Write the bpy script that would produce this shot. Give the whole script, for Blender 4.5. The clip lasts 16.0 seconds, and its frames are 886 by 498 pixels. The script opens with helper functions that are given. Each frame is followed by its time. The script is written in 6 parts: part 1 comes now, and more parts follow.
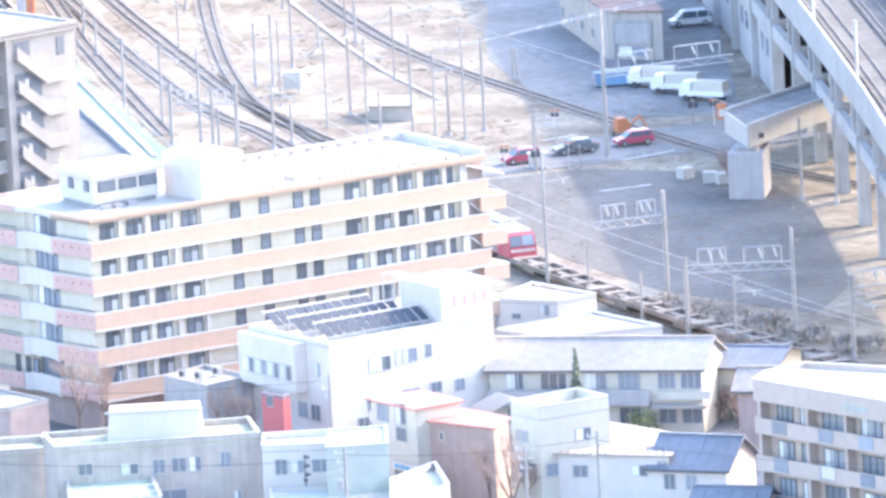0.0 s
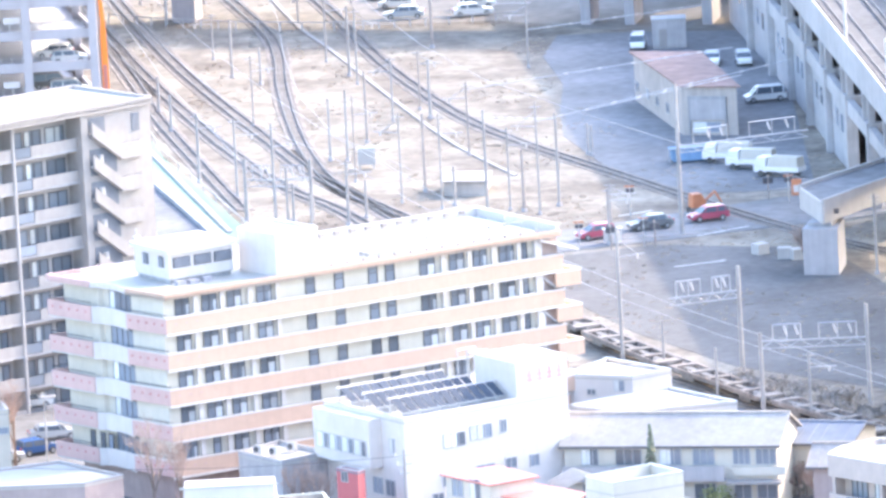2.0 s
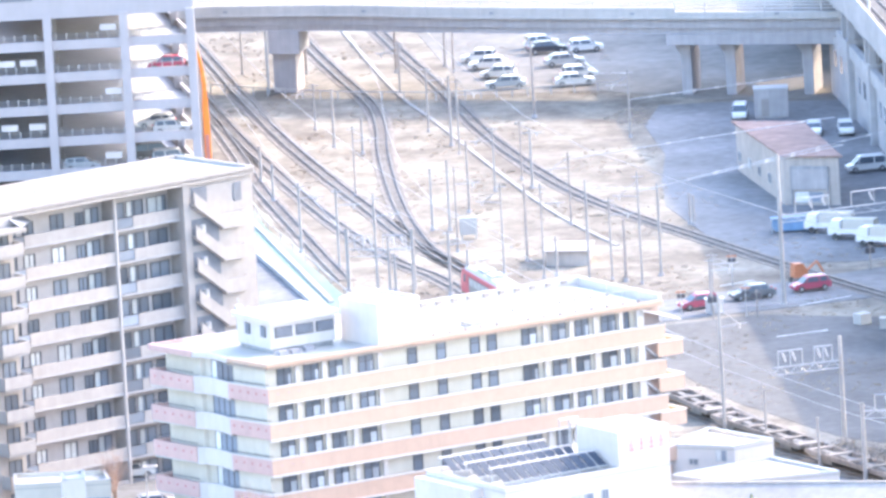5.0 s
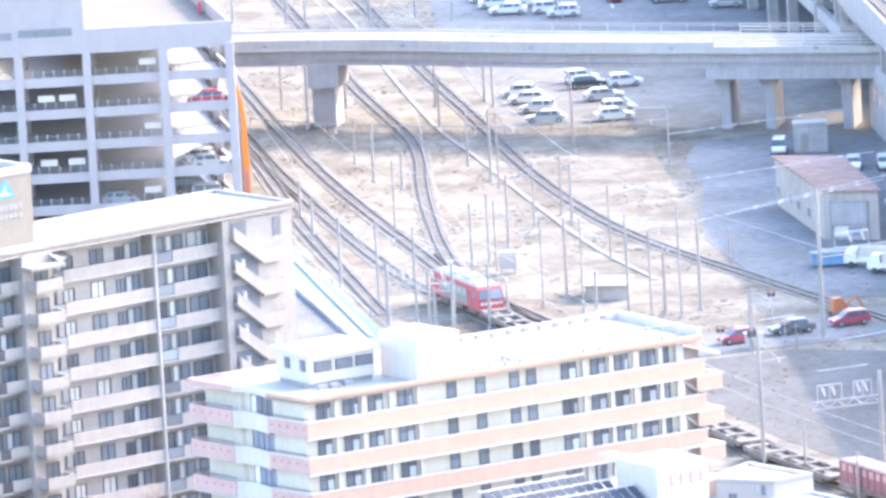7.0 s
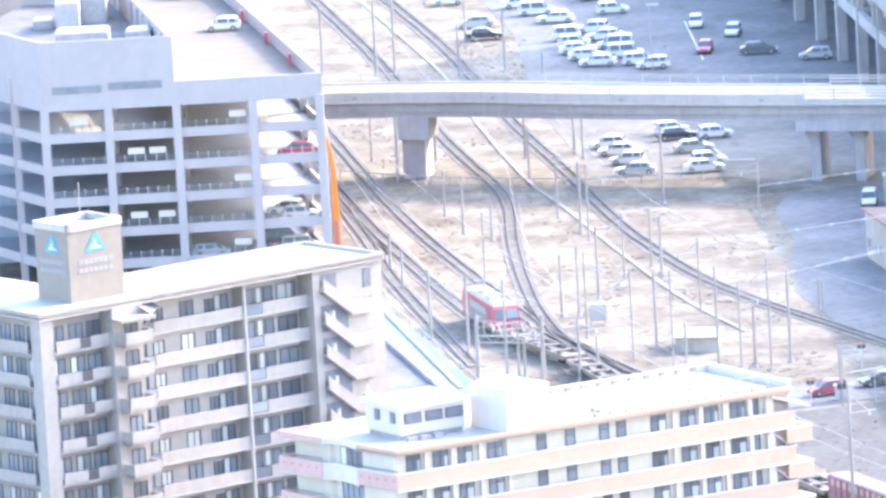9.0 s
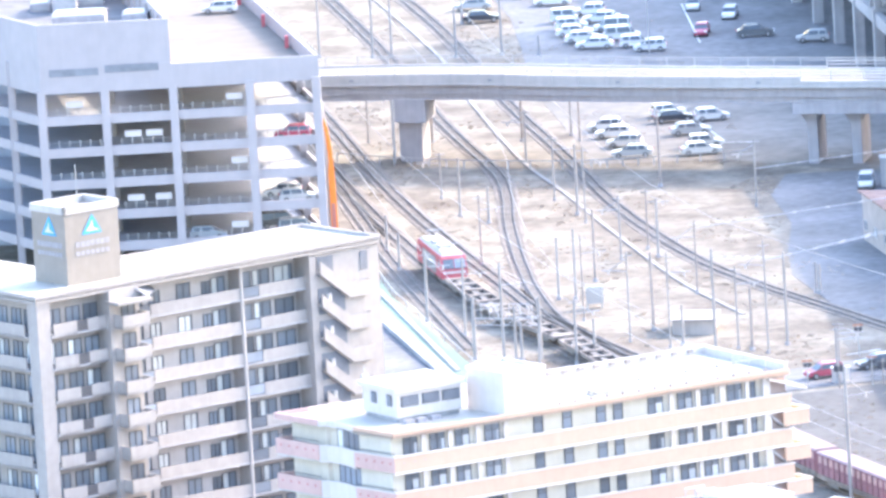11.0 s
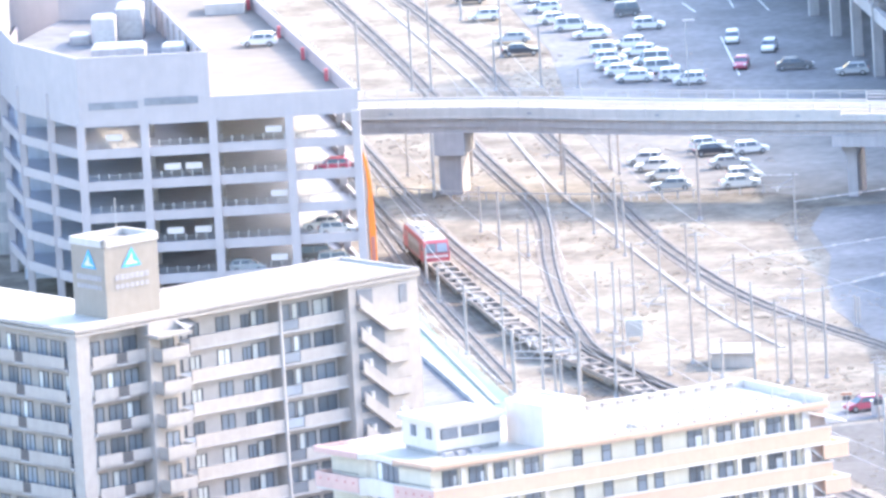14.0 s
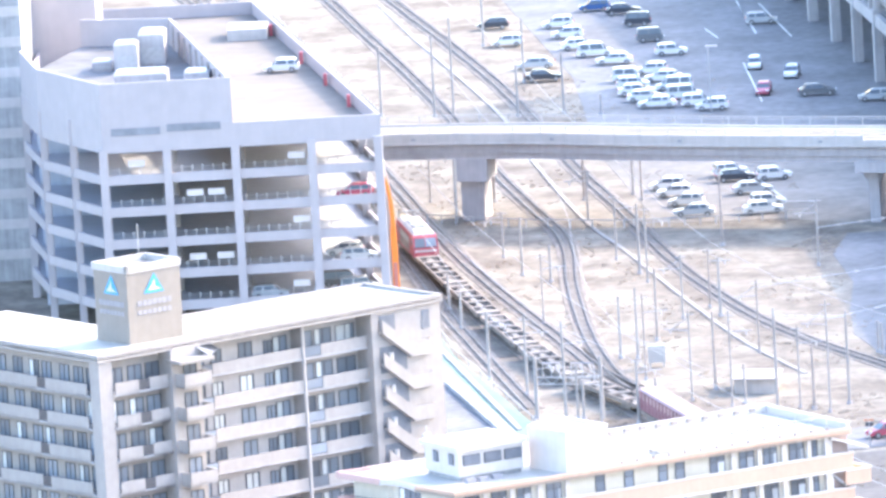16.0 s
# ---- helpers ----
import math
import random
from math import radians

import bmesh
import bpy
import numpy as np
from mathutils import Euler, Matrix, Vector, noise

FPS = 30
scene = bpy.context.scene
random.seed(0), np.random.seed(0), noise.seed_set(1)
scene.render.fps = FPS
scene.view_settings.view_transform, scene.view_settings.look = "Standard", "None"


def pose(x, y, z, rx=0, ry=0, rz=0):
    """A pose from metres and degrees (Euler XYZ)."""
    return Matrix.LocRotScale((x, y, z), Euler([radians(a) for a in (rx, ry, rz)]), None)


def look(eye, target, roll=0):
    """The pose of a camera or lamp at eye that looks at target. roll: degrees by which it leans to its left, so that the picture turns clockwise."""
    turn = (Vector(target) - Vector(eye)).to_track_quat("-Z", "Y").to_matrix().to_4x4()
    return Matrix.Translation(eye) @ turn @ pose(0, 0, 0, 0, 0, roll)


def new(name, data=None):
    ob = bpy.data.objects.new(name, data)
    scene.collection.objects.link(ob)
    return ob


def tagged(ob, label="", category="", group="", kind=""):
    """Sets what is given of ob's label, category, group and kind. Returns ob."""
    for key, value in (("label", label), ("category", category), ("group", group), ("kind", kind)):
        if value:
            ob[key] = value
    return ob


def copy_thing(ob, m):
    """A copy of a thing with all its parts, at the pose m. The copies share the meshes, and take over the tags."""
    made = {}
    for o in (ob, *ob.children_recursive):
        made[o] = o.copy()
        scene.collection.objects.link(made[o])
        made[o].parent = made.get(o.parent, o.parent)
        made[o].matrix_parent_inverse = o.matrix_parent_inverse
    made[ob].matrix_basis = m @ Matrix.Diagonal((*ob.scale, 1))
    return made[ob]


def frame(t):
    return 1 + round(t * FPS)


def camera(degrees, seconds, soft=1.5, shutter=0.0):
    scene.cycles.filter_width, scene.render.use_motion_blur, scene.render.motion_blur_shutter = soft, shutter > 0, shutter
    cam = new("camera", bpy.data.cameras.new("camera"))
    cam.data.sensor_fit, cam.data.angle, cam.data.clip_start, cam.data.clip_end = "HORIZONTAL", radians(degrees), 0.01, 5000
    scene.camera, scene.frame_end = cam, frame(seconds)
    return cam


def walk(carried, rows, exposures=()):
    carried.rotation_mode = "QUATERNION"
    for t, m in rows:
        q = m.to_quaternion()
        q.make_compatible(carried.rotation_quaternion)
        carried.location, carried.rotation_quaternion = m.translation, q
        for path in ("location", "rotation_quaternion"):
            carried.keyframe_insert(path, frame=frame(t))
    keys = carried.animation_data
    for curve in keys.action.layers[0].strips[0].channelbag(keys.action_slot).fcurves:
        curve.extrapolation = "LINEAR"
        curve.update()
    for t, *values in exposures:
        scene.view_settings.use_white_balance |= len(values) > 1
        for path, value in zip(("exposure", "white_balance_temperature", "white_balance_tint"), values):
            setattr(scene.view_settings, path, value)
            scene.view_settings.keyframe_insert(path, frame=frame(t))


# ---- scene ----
LENS_PX = 20400.0
EYE = (0.0, 0.0, 200.0)
cam = camera(math.degrees(2 * math.atan(784 / LENS_PX)), 16.0, soft=3.0)


def aim(across, down):
    """The camera's pose: a fixed stand, turned from its first heading by so much across and up."""
    turn = pose(0, 0, 0, 90 - 10.4) @ pose(0, 0, 0, 0, 0, -3.1)
    turn = turn @ Matrix.Rotation(math.atan(down / LENS_PX), 4, "X") @ Matrix.Rotation(math.atan(across / LENS_PX), 4, "Y")
    return Matrix.Translation(EYE) @ turn


PAN = [(0, 1.6, -0.5), (0.5, 37.6, 34.7), (1, 56.7, 120.4), (1.5, 104.2, 122.7), (2, 134.1, 133.4), (2.5, 154.8, 100.5), (3, 188.4, 105.1), (3.5,
       229.8, 136.5), (4, 243.6, 213.8), (4.2, 265.5, 224.5), (5.2, 318, 264), (6.3, 350.8, 299.6), (6.5, 366.8, 310.3), (7, 384.4, 317.9), (7.5,
       407.4, 314.9), (8, 470.2, 377.7), (8.5, 513.8, 443.5), (9, 543.7, 409.8), (9.5, 542.1, 377.7), (10.7, 538, 378), (12, 542.2, 383.8), (12.5,
       560.6, 382.3), (13, 571.3, 397.6), (13.5, 578.9, 412.9), (14, 608.0, 437.4), (14.5, 631.0, 458.8), (15, 650.9, 468.0), (15.5, 635.6, 489.4),
       (16, 647.8, 483.3)]
walk(cam, [(t, aim(a, d)) for t, a, d in PAN], exposures=[(0, 2.83, 6330, 14), (16, 2.83, 6330, 14)])

# ---- light ----
SUN_AZ, SUN_EL = 31.0, 28.8  # degrees from +x towards +y, and up
world = bpy.data.worlds.new("sky")
scene.world = world
world.use_nodes = True
sky = world.node_tree.nodes.new("ShaderNodeTexSky")
sky.sky_type, sky.sun_disc = "NISHITA", False
sky.sun_elevation, sky.sun_rotation = radians(SUN_EL), radians(90 - SUN_AZ)
sky.dust_density, sky.air_density, sky.ozone_density = 2.4, 1.2, 1.8
bg = world.node_tree.nodes["Background"]
bg.inputs["Strength"].default_value = 0.15
world.node_tree.links.new(sky.outputs[0], bg.inputs[0])
sun = new("sun", bpy.data.lights.new("sun", "SUN"))
sun.data.energy, sun.data.angle, sun.data.color = 1.0, radians(0.8), (1.0, 0.82, 0.58)
sun.matrix_world = look((math.cos(radians(SUN_AZ)) * 50, math.sin(radians(SUN_AZ)) * 50, 50 * math.tan(radians(SUN_EL))), (0, 0, 0))


# ---- materials ----
def mat(name, color, rough=0.7, metal=0.0, vary=0.12, scale=1.5, streak=0.0, bump=0.15, island=0.0, glow=0.0):
    m = bpy.data.materials.new(name)
    m.use_nodes = True
    nt = m.node_tree
    b = nt.nodes["Principled BSDF"]
    b.inputs["Roughness"].default_value, b.inputs["Metallic"].default_value = rough, metal
    tc = nt.nodes.new("ShaderNodeTexCoord")

    def noise_at(sc, detail, squash=1.0):
        mp = nt.nodes.new("ShaderNodeMapping")
        mp.inputs["Scale"].default_value = (sc, sc, sc * squash)
        nt.links.new(tc.outputs["Object"], mp.inputs[0])
        n = nt.nodes.new("ShaderNodeTexNoise")
        n.inputs["Scale"].default_value, n.inputs["Detail"].default_value = 1.0, detail
        nt.links.new(mp.outputs[0], n.inputs["Vector"])
        return n.outputs["Fac"]

    def ranged(src, lo, hi):
        r = nt.nodes.new("ShaderNodeMapRange")
        r.inputs["From Min"].default_value, r.inputs["From Max"].default_value = 0.3, 0.7
        r.inputs["To Min"].default_value, r.inputs["To Max"].default_value = lo, hi
        nt.links.new(src, r.inputs["Value"])
        return r.outputs[0]

    def times(a, c):
        k = nt.nodes.new("ShaderNodeMath")
        k.operation = "MULTIPLY"
        nt.links.new(a, k.inputs[0])
        nt.links.new(c, k.inputs[1])
        return k.outputs[0]
    f = times(ranged(noise_at(scale, 4), 1 - vary, 1 + vary), ranged(noise_at(scale * 0.13, 2), 1 - vary, 1 + vary))
    if streak:
        f = times(f, ranged(noise_at(2.2, 3, 0.08), 1 - streak, 1 + streak * 0.3))
    if island:
        oi = nt.nodes.new("ShaderNodeObjectInfo")
        r = nt.nodes.new("ShaderNodeMapRange")
        r.inputs["To Min"].default_value, r.inputs["To Max"].default_value = 1 - island, 1 + island
        nt.links.new(oi.outputs["Random"], r.inputs["Value"])
        f = times(f, r.outputs[0])
    mix = nt.nodes.new("ShaderNodeVectorMath")
    mix.operation = "SCALE"
    mix.inputs[0].default_value = color
    nt.links.new(f, mix.inputs["Scale"])
    nt.links.new(mix.outputs[0], b.inputs["Base Color"])
    if bump:
        bp = nt.nodes.new("ShaderNodeBump")
        bp.inputs["Strength"].default_value, bp.inputs["Distance"].default_value = bump, 0.05
        nt.links.new(noise_at(scale * 6, 3), bp.inputs["Height"])
        nt.links.new(bp.outputs[0], b.inputs["Normal"])
    if glow:
        b.inputs["Emission Color"].default_value = (*color, 1)
        b.inputs["Emission Strength"].default_value = glow
    return m


def earth(name, dark, mid, pale, scale):
    """Dry ground: three tones mixed by noise at two sizes."""
    m = mat(name, mid, 0.95, 0, 0.1, 2.0, bump=0.5)
    nt = m.node_tree
    b = nt.nodes["Principled BSDF"]
    tc = nt.nodes.new("ShaderNodeTexCoord")
    last = None
    for sc, stops in ((scale, (dark, mid, pale)), (scale * 6, ((0.75, 0.74, 0.72), (1, 1, 1), (1.2, 1.18, 1.12)))):
        n = nt.nodes.new("ShaderNodeTexNoise")
        n.inputs["Scale"].default_value, n.inputs["Detail"].default_value, n.inputs["Roughness"].default_value = sc, 6, 0.65
        nt.links.new(tc.outputs["Object"], n.inputs["Vector"])
        r = nt.nodes.new("ShaderNodeValToRGB")
        r.color_ramp.elements[0].position, r.color_ramp.elements[1].position = 0.36, 0.66
        r.color_ramp.elements[0].color, r.color_ramp.elements[1].color = (*stops[0], 1), (*stops[2], 1)
        r.color_ramp.elements.new(0.5).color = (*stops[1], 1)
        nt.links.new(n.outputs["Fac"], r.inputs[0])
        if last is None:
            last = r.outputs[0]
        else:
            mx = nt.nodes.new("ShaderNodeMix")
            mx.data_type, mx.blend_type = "RGBA", "MULTIPLY"
            mx.inputs["Factor"].default_value = 1
            nt.links.new(last, mx.inputs["A"])
            nt.links.new(r.outputs[0], mx.inputs["B"])
            last = mx.outputs["Result"]
    nt.links.new(last, b.inputs["Base Color"])
    return m


EARTH = earth("dry_earth", (0.135, 0.11, 0.092), (0.21, 0.183, 0.155), (0.31, 0.283, 0.24), 0.13)
ASPHALT = mat("asphalt", (0.175, 0.175, 0.185), 0.85, 0, 0.2, 0.8, bump=0.3)
PALE_ASPHALT = mat("pale_asphalt", (0.205, 0.19, 0.178), 0.9, 0, 0.18, 0.6, bump=0.3)
BALLAST = mat("ballast", (0.235, 0.205, 0.185), 0.95, 0, 0.25, 2.5, bump=0.8)
RAIL = mat("rail_steel", (0.20, 0.182, 0.178), 0.5, 0.4, 0.2, 3)
SLEEPER = mat("sleeper", (0.26, 0.23, 0.208), 0.9, 0, 0.2, 3)
CONCRETE = mat("concrete", (0.40, 0.385, 0.40), 0.85, 0, 0.08, 0.8, streak=0.1)
PALE_CONCRETE = mat("pale_concrete", (0.47, 0.45, 0.435), 0.85, 0, 0.06, 0.8, streak=0.07)
DARK_CONCRETE = mat("dark_concrete", (0.36, 0.36, 0.375), 0.9, 0, 0.15, 0.8, streak=0.2)
WHITE = mat("white_paint", (0.60, 0.555, 0.535), 0.6, 0, 0.04, 1.0, streak=0.04, bump=0.05)
CREAM = mat("cream_render", (0.56, 0.52, 0.455), 0.75, 0, 0.05, 1.0, streak=0.04, bump=0.08)
PEACH = mat("peach_tile", (0.57, 0.395, 0.305), 0.6, 0, 0.05, 1.2, streak=0.04, bump=0.1)
ROSE = mat("rose_tile", (0.55, 0.37, 0.345), 0.6, 0, 0.05, 1.2, streak=0.04)
BROWN = mat("brown_tile", (0.38, 0.30, 0.285), 0.7, 0, 0.08, 1.2, streak=0.1)
BEIGE = mat("beige_tile", (0.365, 0.335, 0.325), 0.7, 0, 0.06, 1.2, streak=0.06)
FLAT_WALL = mat("rosy_beige_tile", (0.50, 0.405, 0.365), 0.7, 0, 0.06, 1.2, streak=0.05)
VIADUCT = mat("weathered_concrete", (0.42, 0.41, 0.42), 0.9, 0, 0.1, 0.8, streak=0.15)
# deck concrete, paled and blued to paint in the haze
INTERIOR = mat("haze_tinted_deck_concrete", (0.50, 0.52, 0.58), 0.9, 0, 0.05, 0.8)
GRAVEL = mat("grey_gravel", (0.125, 0.12, 0.12), 0.95, 0, 0.2, 1.0, bump=0.5)
BEIGE_DARK = mat("taupe_tile", (0.47, 0.44, 0.445), 0.7, 0, 0.06, 1.2, streak=0.05)
LAVENDER = mat("pale_grey_panel", (0.42, 0.385, 0.40), 0.7, 0, 0.04, 0.7, streak=0.03)
GREY_WALL = mat("grey_wall", (0.41, 0.39, 0.40), 0.8, 0, 0.08, 1.0, streak=0.15)
GREY_ROOF = mat("grey_roof_sheet", (0.33, 0.305, 0.29), 0.8, 0.0, 0.08, 1.0, streak=0.1)
BLUE_ROOF = mat("blue_roof_sheet", (0.17, 0.19, 0.235), 0.75, 0.0, 0.1, 1.0)
RED_ROOF = mat("red_roof_sheet", (0.48, 0.20, 0.18), 0.55, 0, 0.12, 1.0)
OFFICE = mat("light_grey_render", (0.45, 0.40, 0.37), 0.8, 0, 0.10, 0.7, streak=0.14)
OLIVE_COAT = mat("pale_olive_roof_coat", (0.36, 0.36, 0.28), 0.8, 0, 0.08, 1.0)
TEAL = mat("pale_teal_coat", (0.43, 0.455, 0.42), 0.7, 0, 0.06, 1.0, streak=0.04)
GREEN_COAT = mat("green_coat", (0.32, 0.40, 0.33), 0.8, 0, 0.12, 1.0)
GREEN_FENCE = mat("pale_green_screen", (0.185, 0.26, 0.20), 0.7, 0, 0.08, 1.0)
WINE = mat("wine_red_panel", (0.46, 0.13, 0.14), 0.6, 0, 0.05, 1.0)
ROOF_COAT = mat("roof_waterproof_coat", (0.43, 0.41, 0.38), 0.6, 0, 0.07, 0.5, bump=0.05)
DECK = mat("parking_deck", (0.19, 0.17, 0.155), 0.85, 0, 0.1, 0.5)
FRAME = mat("dark_window_frame", (0.10, 0.10, 0.115), 0.45, 0.3, 0.05, 2, bump=0)
ALU = mat("aluminium", (0.50, 0.51, 0.53), 0.4, 0.6, 0.05, 2, bump=0)
STEEL = mat("galvanised_steel", (0.46, 0.46, 0.47), 0.5, 0.3, 0.12, 2, bump=0)
POLE = mat("concrete_pole", (0.38, 0.36, 0.35), 0.85, 0, 0.1, 1.5, streak=0.15)
RUST_POLE = mat("weathered_pole", (0.35, 0.31, 0.29), 0.85, 0, 0.15, 1.5)
ORANGE = mat("orange_panel", (0.85, 0.25, 0.04), 0.5, 0, 0.04, 1)
GLASS = mat("window_glass", (0.24, 0.265, 0.31), 0.15, 0, 0.1, 0.6, bump=0, island=0.4)
DARK_GLASS = mat("dark_window_glass", (0.19, 0.215, 0.26), 0.15, 0, 0.1, 0.6, bump=0, island=0.4)
# pale sheet colour that paints the reflection on window panes
PANE_SHINE = mat("painted_pane_shine", (0.45, 0.46, 0.49), 0.9, 0, 0.12, 2, island=0.25)
CURTAIN = mat("curtain", (0.70, 0.70, 0.70), 0.9, 0, 0.1, 3, island=0.2)
# core wall concrete with blue haze painted into its colour
GARAGE = mat("haze_tinted_concrete", (0.50, 0.54, 0.63), 0.9, 0, 0.1, 0.5, streak=0.1)
# dark colour that paints shade in slots and scuppers
DARK = mat("painted_interior_shade", (0.24, 0.25, 0.28), 0.9)
RUBBER = mat("tyre_rubber", (0.09, 0.09, 0.09), 0.8)
CAR_GLASS = mat("car_glass", (0.10, 0.12, 0.15), 0.05, 0, 0.0, 1, bump=0)
PAINTS = {n: mat(n + "_car_paint", c, 0.25, 0.05, 0.02, 1, bump=0) for n, c in
          (("white", (0.80, 0.80, 0.80)), ("silver", (0.50, 0.52, 0.54)), ("black", (0.07, 0.075, 0.09)), ("red", (0.46, 0.10, 0.15)),
           ("blue", (0.05, 0.12, 0.30)), ("grey", (0.18, 0.19, 0.2)))}
LAMP_RED = mat("tail_lamp", (0.45, 0.02, 0.02), 0.3, bump=0)
LAMP_CLEAR = mat("head_lamp", (0.75, 0.75, 0.75), 0.15, bump=0)
LOCO_RED = mat("loco_red", (0.52, 0.115, 0.14), 0.45, 0, 0.05, 1)
MAROON = mat("maroon_container", (0.29, 0.145, 0.17), 0.55, 0, 0.1, 1.5, streak=0.1, island=0.2)
PINK_ROOF = mat("dusty_pink_roof", (0.36, 0.27, 0.28), 0.8, 0, 0.12, 0.8)
WAGON = mat("wagon_deck", (0.235, 0.20, 0.18), 0.8, 0, 0.25, 1.5)
UNDER = mat("underframe", (0.20, 0.185, 0.175), 0.8, 0, 0.2, 2)
# flat dark colour that paints the shade inside openings
DEEP = mat("painted_opening_shade", (0.19, 0.20, 0.23), 0.9)
TOWER_TILE = mat("sign_tower_tile", (0.27, 0.24, 0.215), 0.7, 0, 0.05, 1.2, streak=0.05)
RUST_ROOF = mat("rust_brown_roof_sheet", (0.25, 0.165, 0.145), 0.85, 0, 0.2, 0.8)
SOLAR = mat("solar_cell", (0.06, 0.075, 0.105), 0.85, 0.0, 0.1, 1, bump=0)
BARK = mat("bark", (0.22, 0.17, 0.15), 0.9, 0, 0.2, 3)
TWIG = mat("bare_twigs", (0.42, 0.32, 0.28), 0.9, 0, 0.2, 3)
NEEDLE = mat("conifer_needles", (0.15, 0.17, 0.125), 0.8, 0, 0.3, 2)
SHRUB = mat("shrub_leaf", (0.22, 0.23, 0.10), 0.8, 0, 0.3, 2)
SCRUB = mat("dry_scrub", (0.33, 0.27, 0.215), 0.9, 0, 0.3, 2)
STRAW = mat("dry_straw", (0.40, 0.34, 0.27), 0.9, 0, 0.25, 0.5)
BRUSH = mat("grey_brush", (0.30, 0.27, 0.245), 0.9, 0, 0.3, 2)
LINE = mat("road_paint", (0.72, 0.72, 0.70), 0.7, 0, 0.12, 2, bump=0)
SIGN_BLUE = mat("sign_blue", (0.06, 0.36, 0.60), 0.5)
SIGN_GREY = mat("sign_letter_grey", (0.34, 0.33, 0.36), 0.6)
SIGN_PINK = mat("sign_letter_pink", (0.75, 0.38, 0.36), 0.6)
TARP = mat("blue_tarp", (0.20, 0.33, 0.50), 0.6)
YELLOW = mat("orange_machine", (0.52, 0.20, 0.10), 0.5)


# ---- mesh helpers ----
class M:
    """Gathers verts and faces of one part."""

    def __init__(self):
        self.v, self.f = [], []

    def add(self, verts, faces):
        n = len(self.v)
        self.v += [tuple(p) for p in verts]
        self.f += [tuple(n + i for i in f) for f in faces]
        return self

    def box(self, x0, x1, y0, y1, z0, z1):
        return self.prism([(x0, y0), (x1, y0), (x1, y1), (x0, y1)], z0, z1)

    def prism(self, plan, z0, z1):
        n = len(plan)
        return self.add([(x, y, z0) for x, y in plan] + [(x, y, z1) for x, y in plan],
                        [tuple(range(n - 1, -1, -1)), tuple(range(n, 2 * n))] + [(i, (i + 1) % n, n + (i + 1) % n, n + i) for i in range(n)])

    def side(self, prof, y0, y1, inset=0.0):
        """A profile in x, z pushed from y0 to y1."""
        n = len(prof)
        return self.add([(x, y0, z) for x, z in prof] + [(x, y1, z) for x, z in prof],
                        [tuple(range(n)), tuple(range(2 * n - 1, n - 1, -1))] + [(i, n + i, n + (i + 1) % n, (i + 1) % n) for i in range(n)])

    def tube(self, a, b, r, r2=None, n=6):
        a, b = Vector(a), Vector(b)
        r2 = r if r2 is None else r2
        q = (b - a).to_track_quat("Z", "Y")
        ring = [Vector((math.cos(2 * math.pi * i / n), math.sin(2 * math.pi * i / n), 0)) for i in range(n)]
        return self.add([a + q @ (p * r) for p in ring] + [b + q @ (p * r2) for p in ring],
                        [tuple(range(n - 1, -1, -1)), tuple(range(n, 2 * n))] + [(i, (i + 1) % n, n + (i + 1) % n, n + i) for i in range(n)])

    def ribbon(self, pts, w0, w1, z0, z1):
        """A wall or strip along a line in plan, from w0 to w1 to its left."""
        s0, s1 = offset(pts, w0), offset(pts, w1)
        verts = [v for p, q in zip(s0, s1) for v in ((*p, z0), (*q, z0), (*q, z1), (*p, z1))]
        n = len(pts)
        faces = [(4 * i + j, 4 * i + 4 + j, 4 * i + 4 + (j + 1) % 4, 4 * i + (j + 1) % 4) for i in range(n - 1) for j in range(4)]
        return self.add(verts, faces + [(3, 2, 1, 0), (4 * n - 4, 4 * n - 3, 4 * n - 2, 4 * n - 1)])

    def data(self, name, material):
        me = bpy.data.meshes.new(name)
        me.from_pydata(self.v, [], self.f)
        me.materials.append(material)
        return me


def offset(pts, d):
    """A line in plan moved d to its left, with mitred corners."""
    out = []
    for i, p in enumerate(pts):
        a, b = Vector(pts[max(i - 1, 0)]), Vector(pts[min(i + 1, len(pts) - 1)])
        p = Vector(p)
        n1 = Vector((-(p - a).y, (p - a).x)) if i else None
        n2 = Vector((-(b - p).y, (b - p).x)) if i < len(pts) - 1 else None
        ns = [n.normalized() for n in (n1, n2) if n is not None]
        m = sum(ns, Vector((0, 0))).normalized()
        out.append(tuple(p + m * (d / max(m.dot(ns[0]), 0.3))))
    return out


def part(name, mesh, material, parent, label="", at=None):
    """One mesh object under a thing or a part."""
    ob = new(name, mesh.data(name, material) if isinstance(mesh, M) else mesh)
    ob.parent = parent
    if at is not None:
        ob.matrix_basis = at
    if label:
        ob["label"] = label
    return ob


def thing(name, label, category, at=None, group="", kind=""):
    ob = tagged(new(name), label, category, group, kind)
    if at is not None:
        ob.matrix_basis = at
    return ob


def setting(name, mesh, material, label, category):
    return tagged(new(name, mesh.data(name, material)), label, category, kind="structure")


def smooth(pts, step=4.0):
    """Points every step metres along a Catmull-Rom line."""
    P = [Vector(p) for p in pts]
    P = [P[0] * 2 - P[1]] + P + [P[-1] * 2 - P[-2]]
    fine = []
    for i in range(1, len(P) - 2):
        for k in range(24):
            t = k / 24
            a, b, c, d = P[i - 1:i + 3]
            fine.append(0.5 * ((2 * b) + (c - a) * t + (2 * a - 5 * b + 4 * c - d) * t * t + (3 * b - a - 3 * c + d) * t ** 3))
    fine.append(P[-2])
    out, run = [fine[0]], 0.0
    for a, b in zip(fine, fine[1:]):
        run += (b - a).length
        if run >= step:
            out.append(b)
            run = 0.0
    return [tuple(p) for p in out]


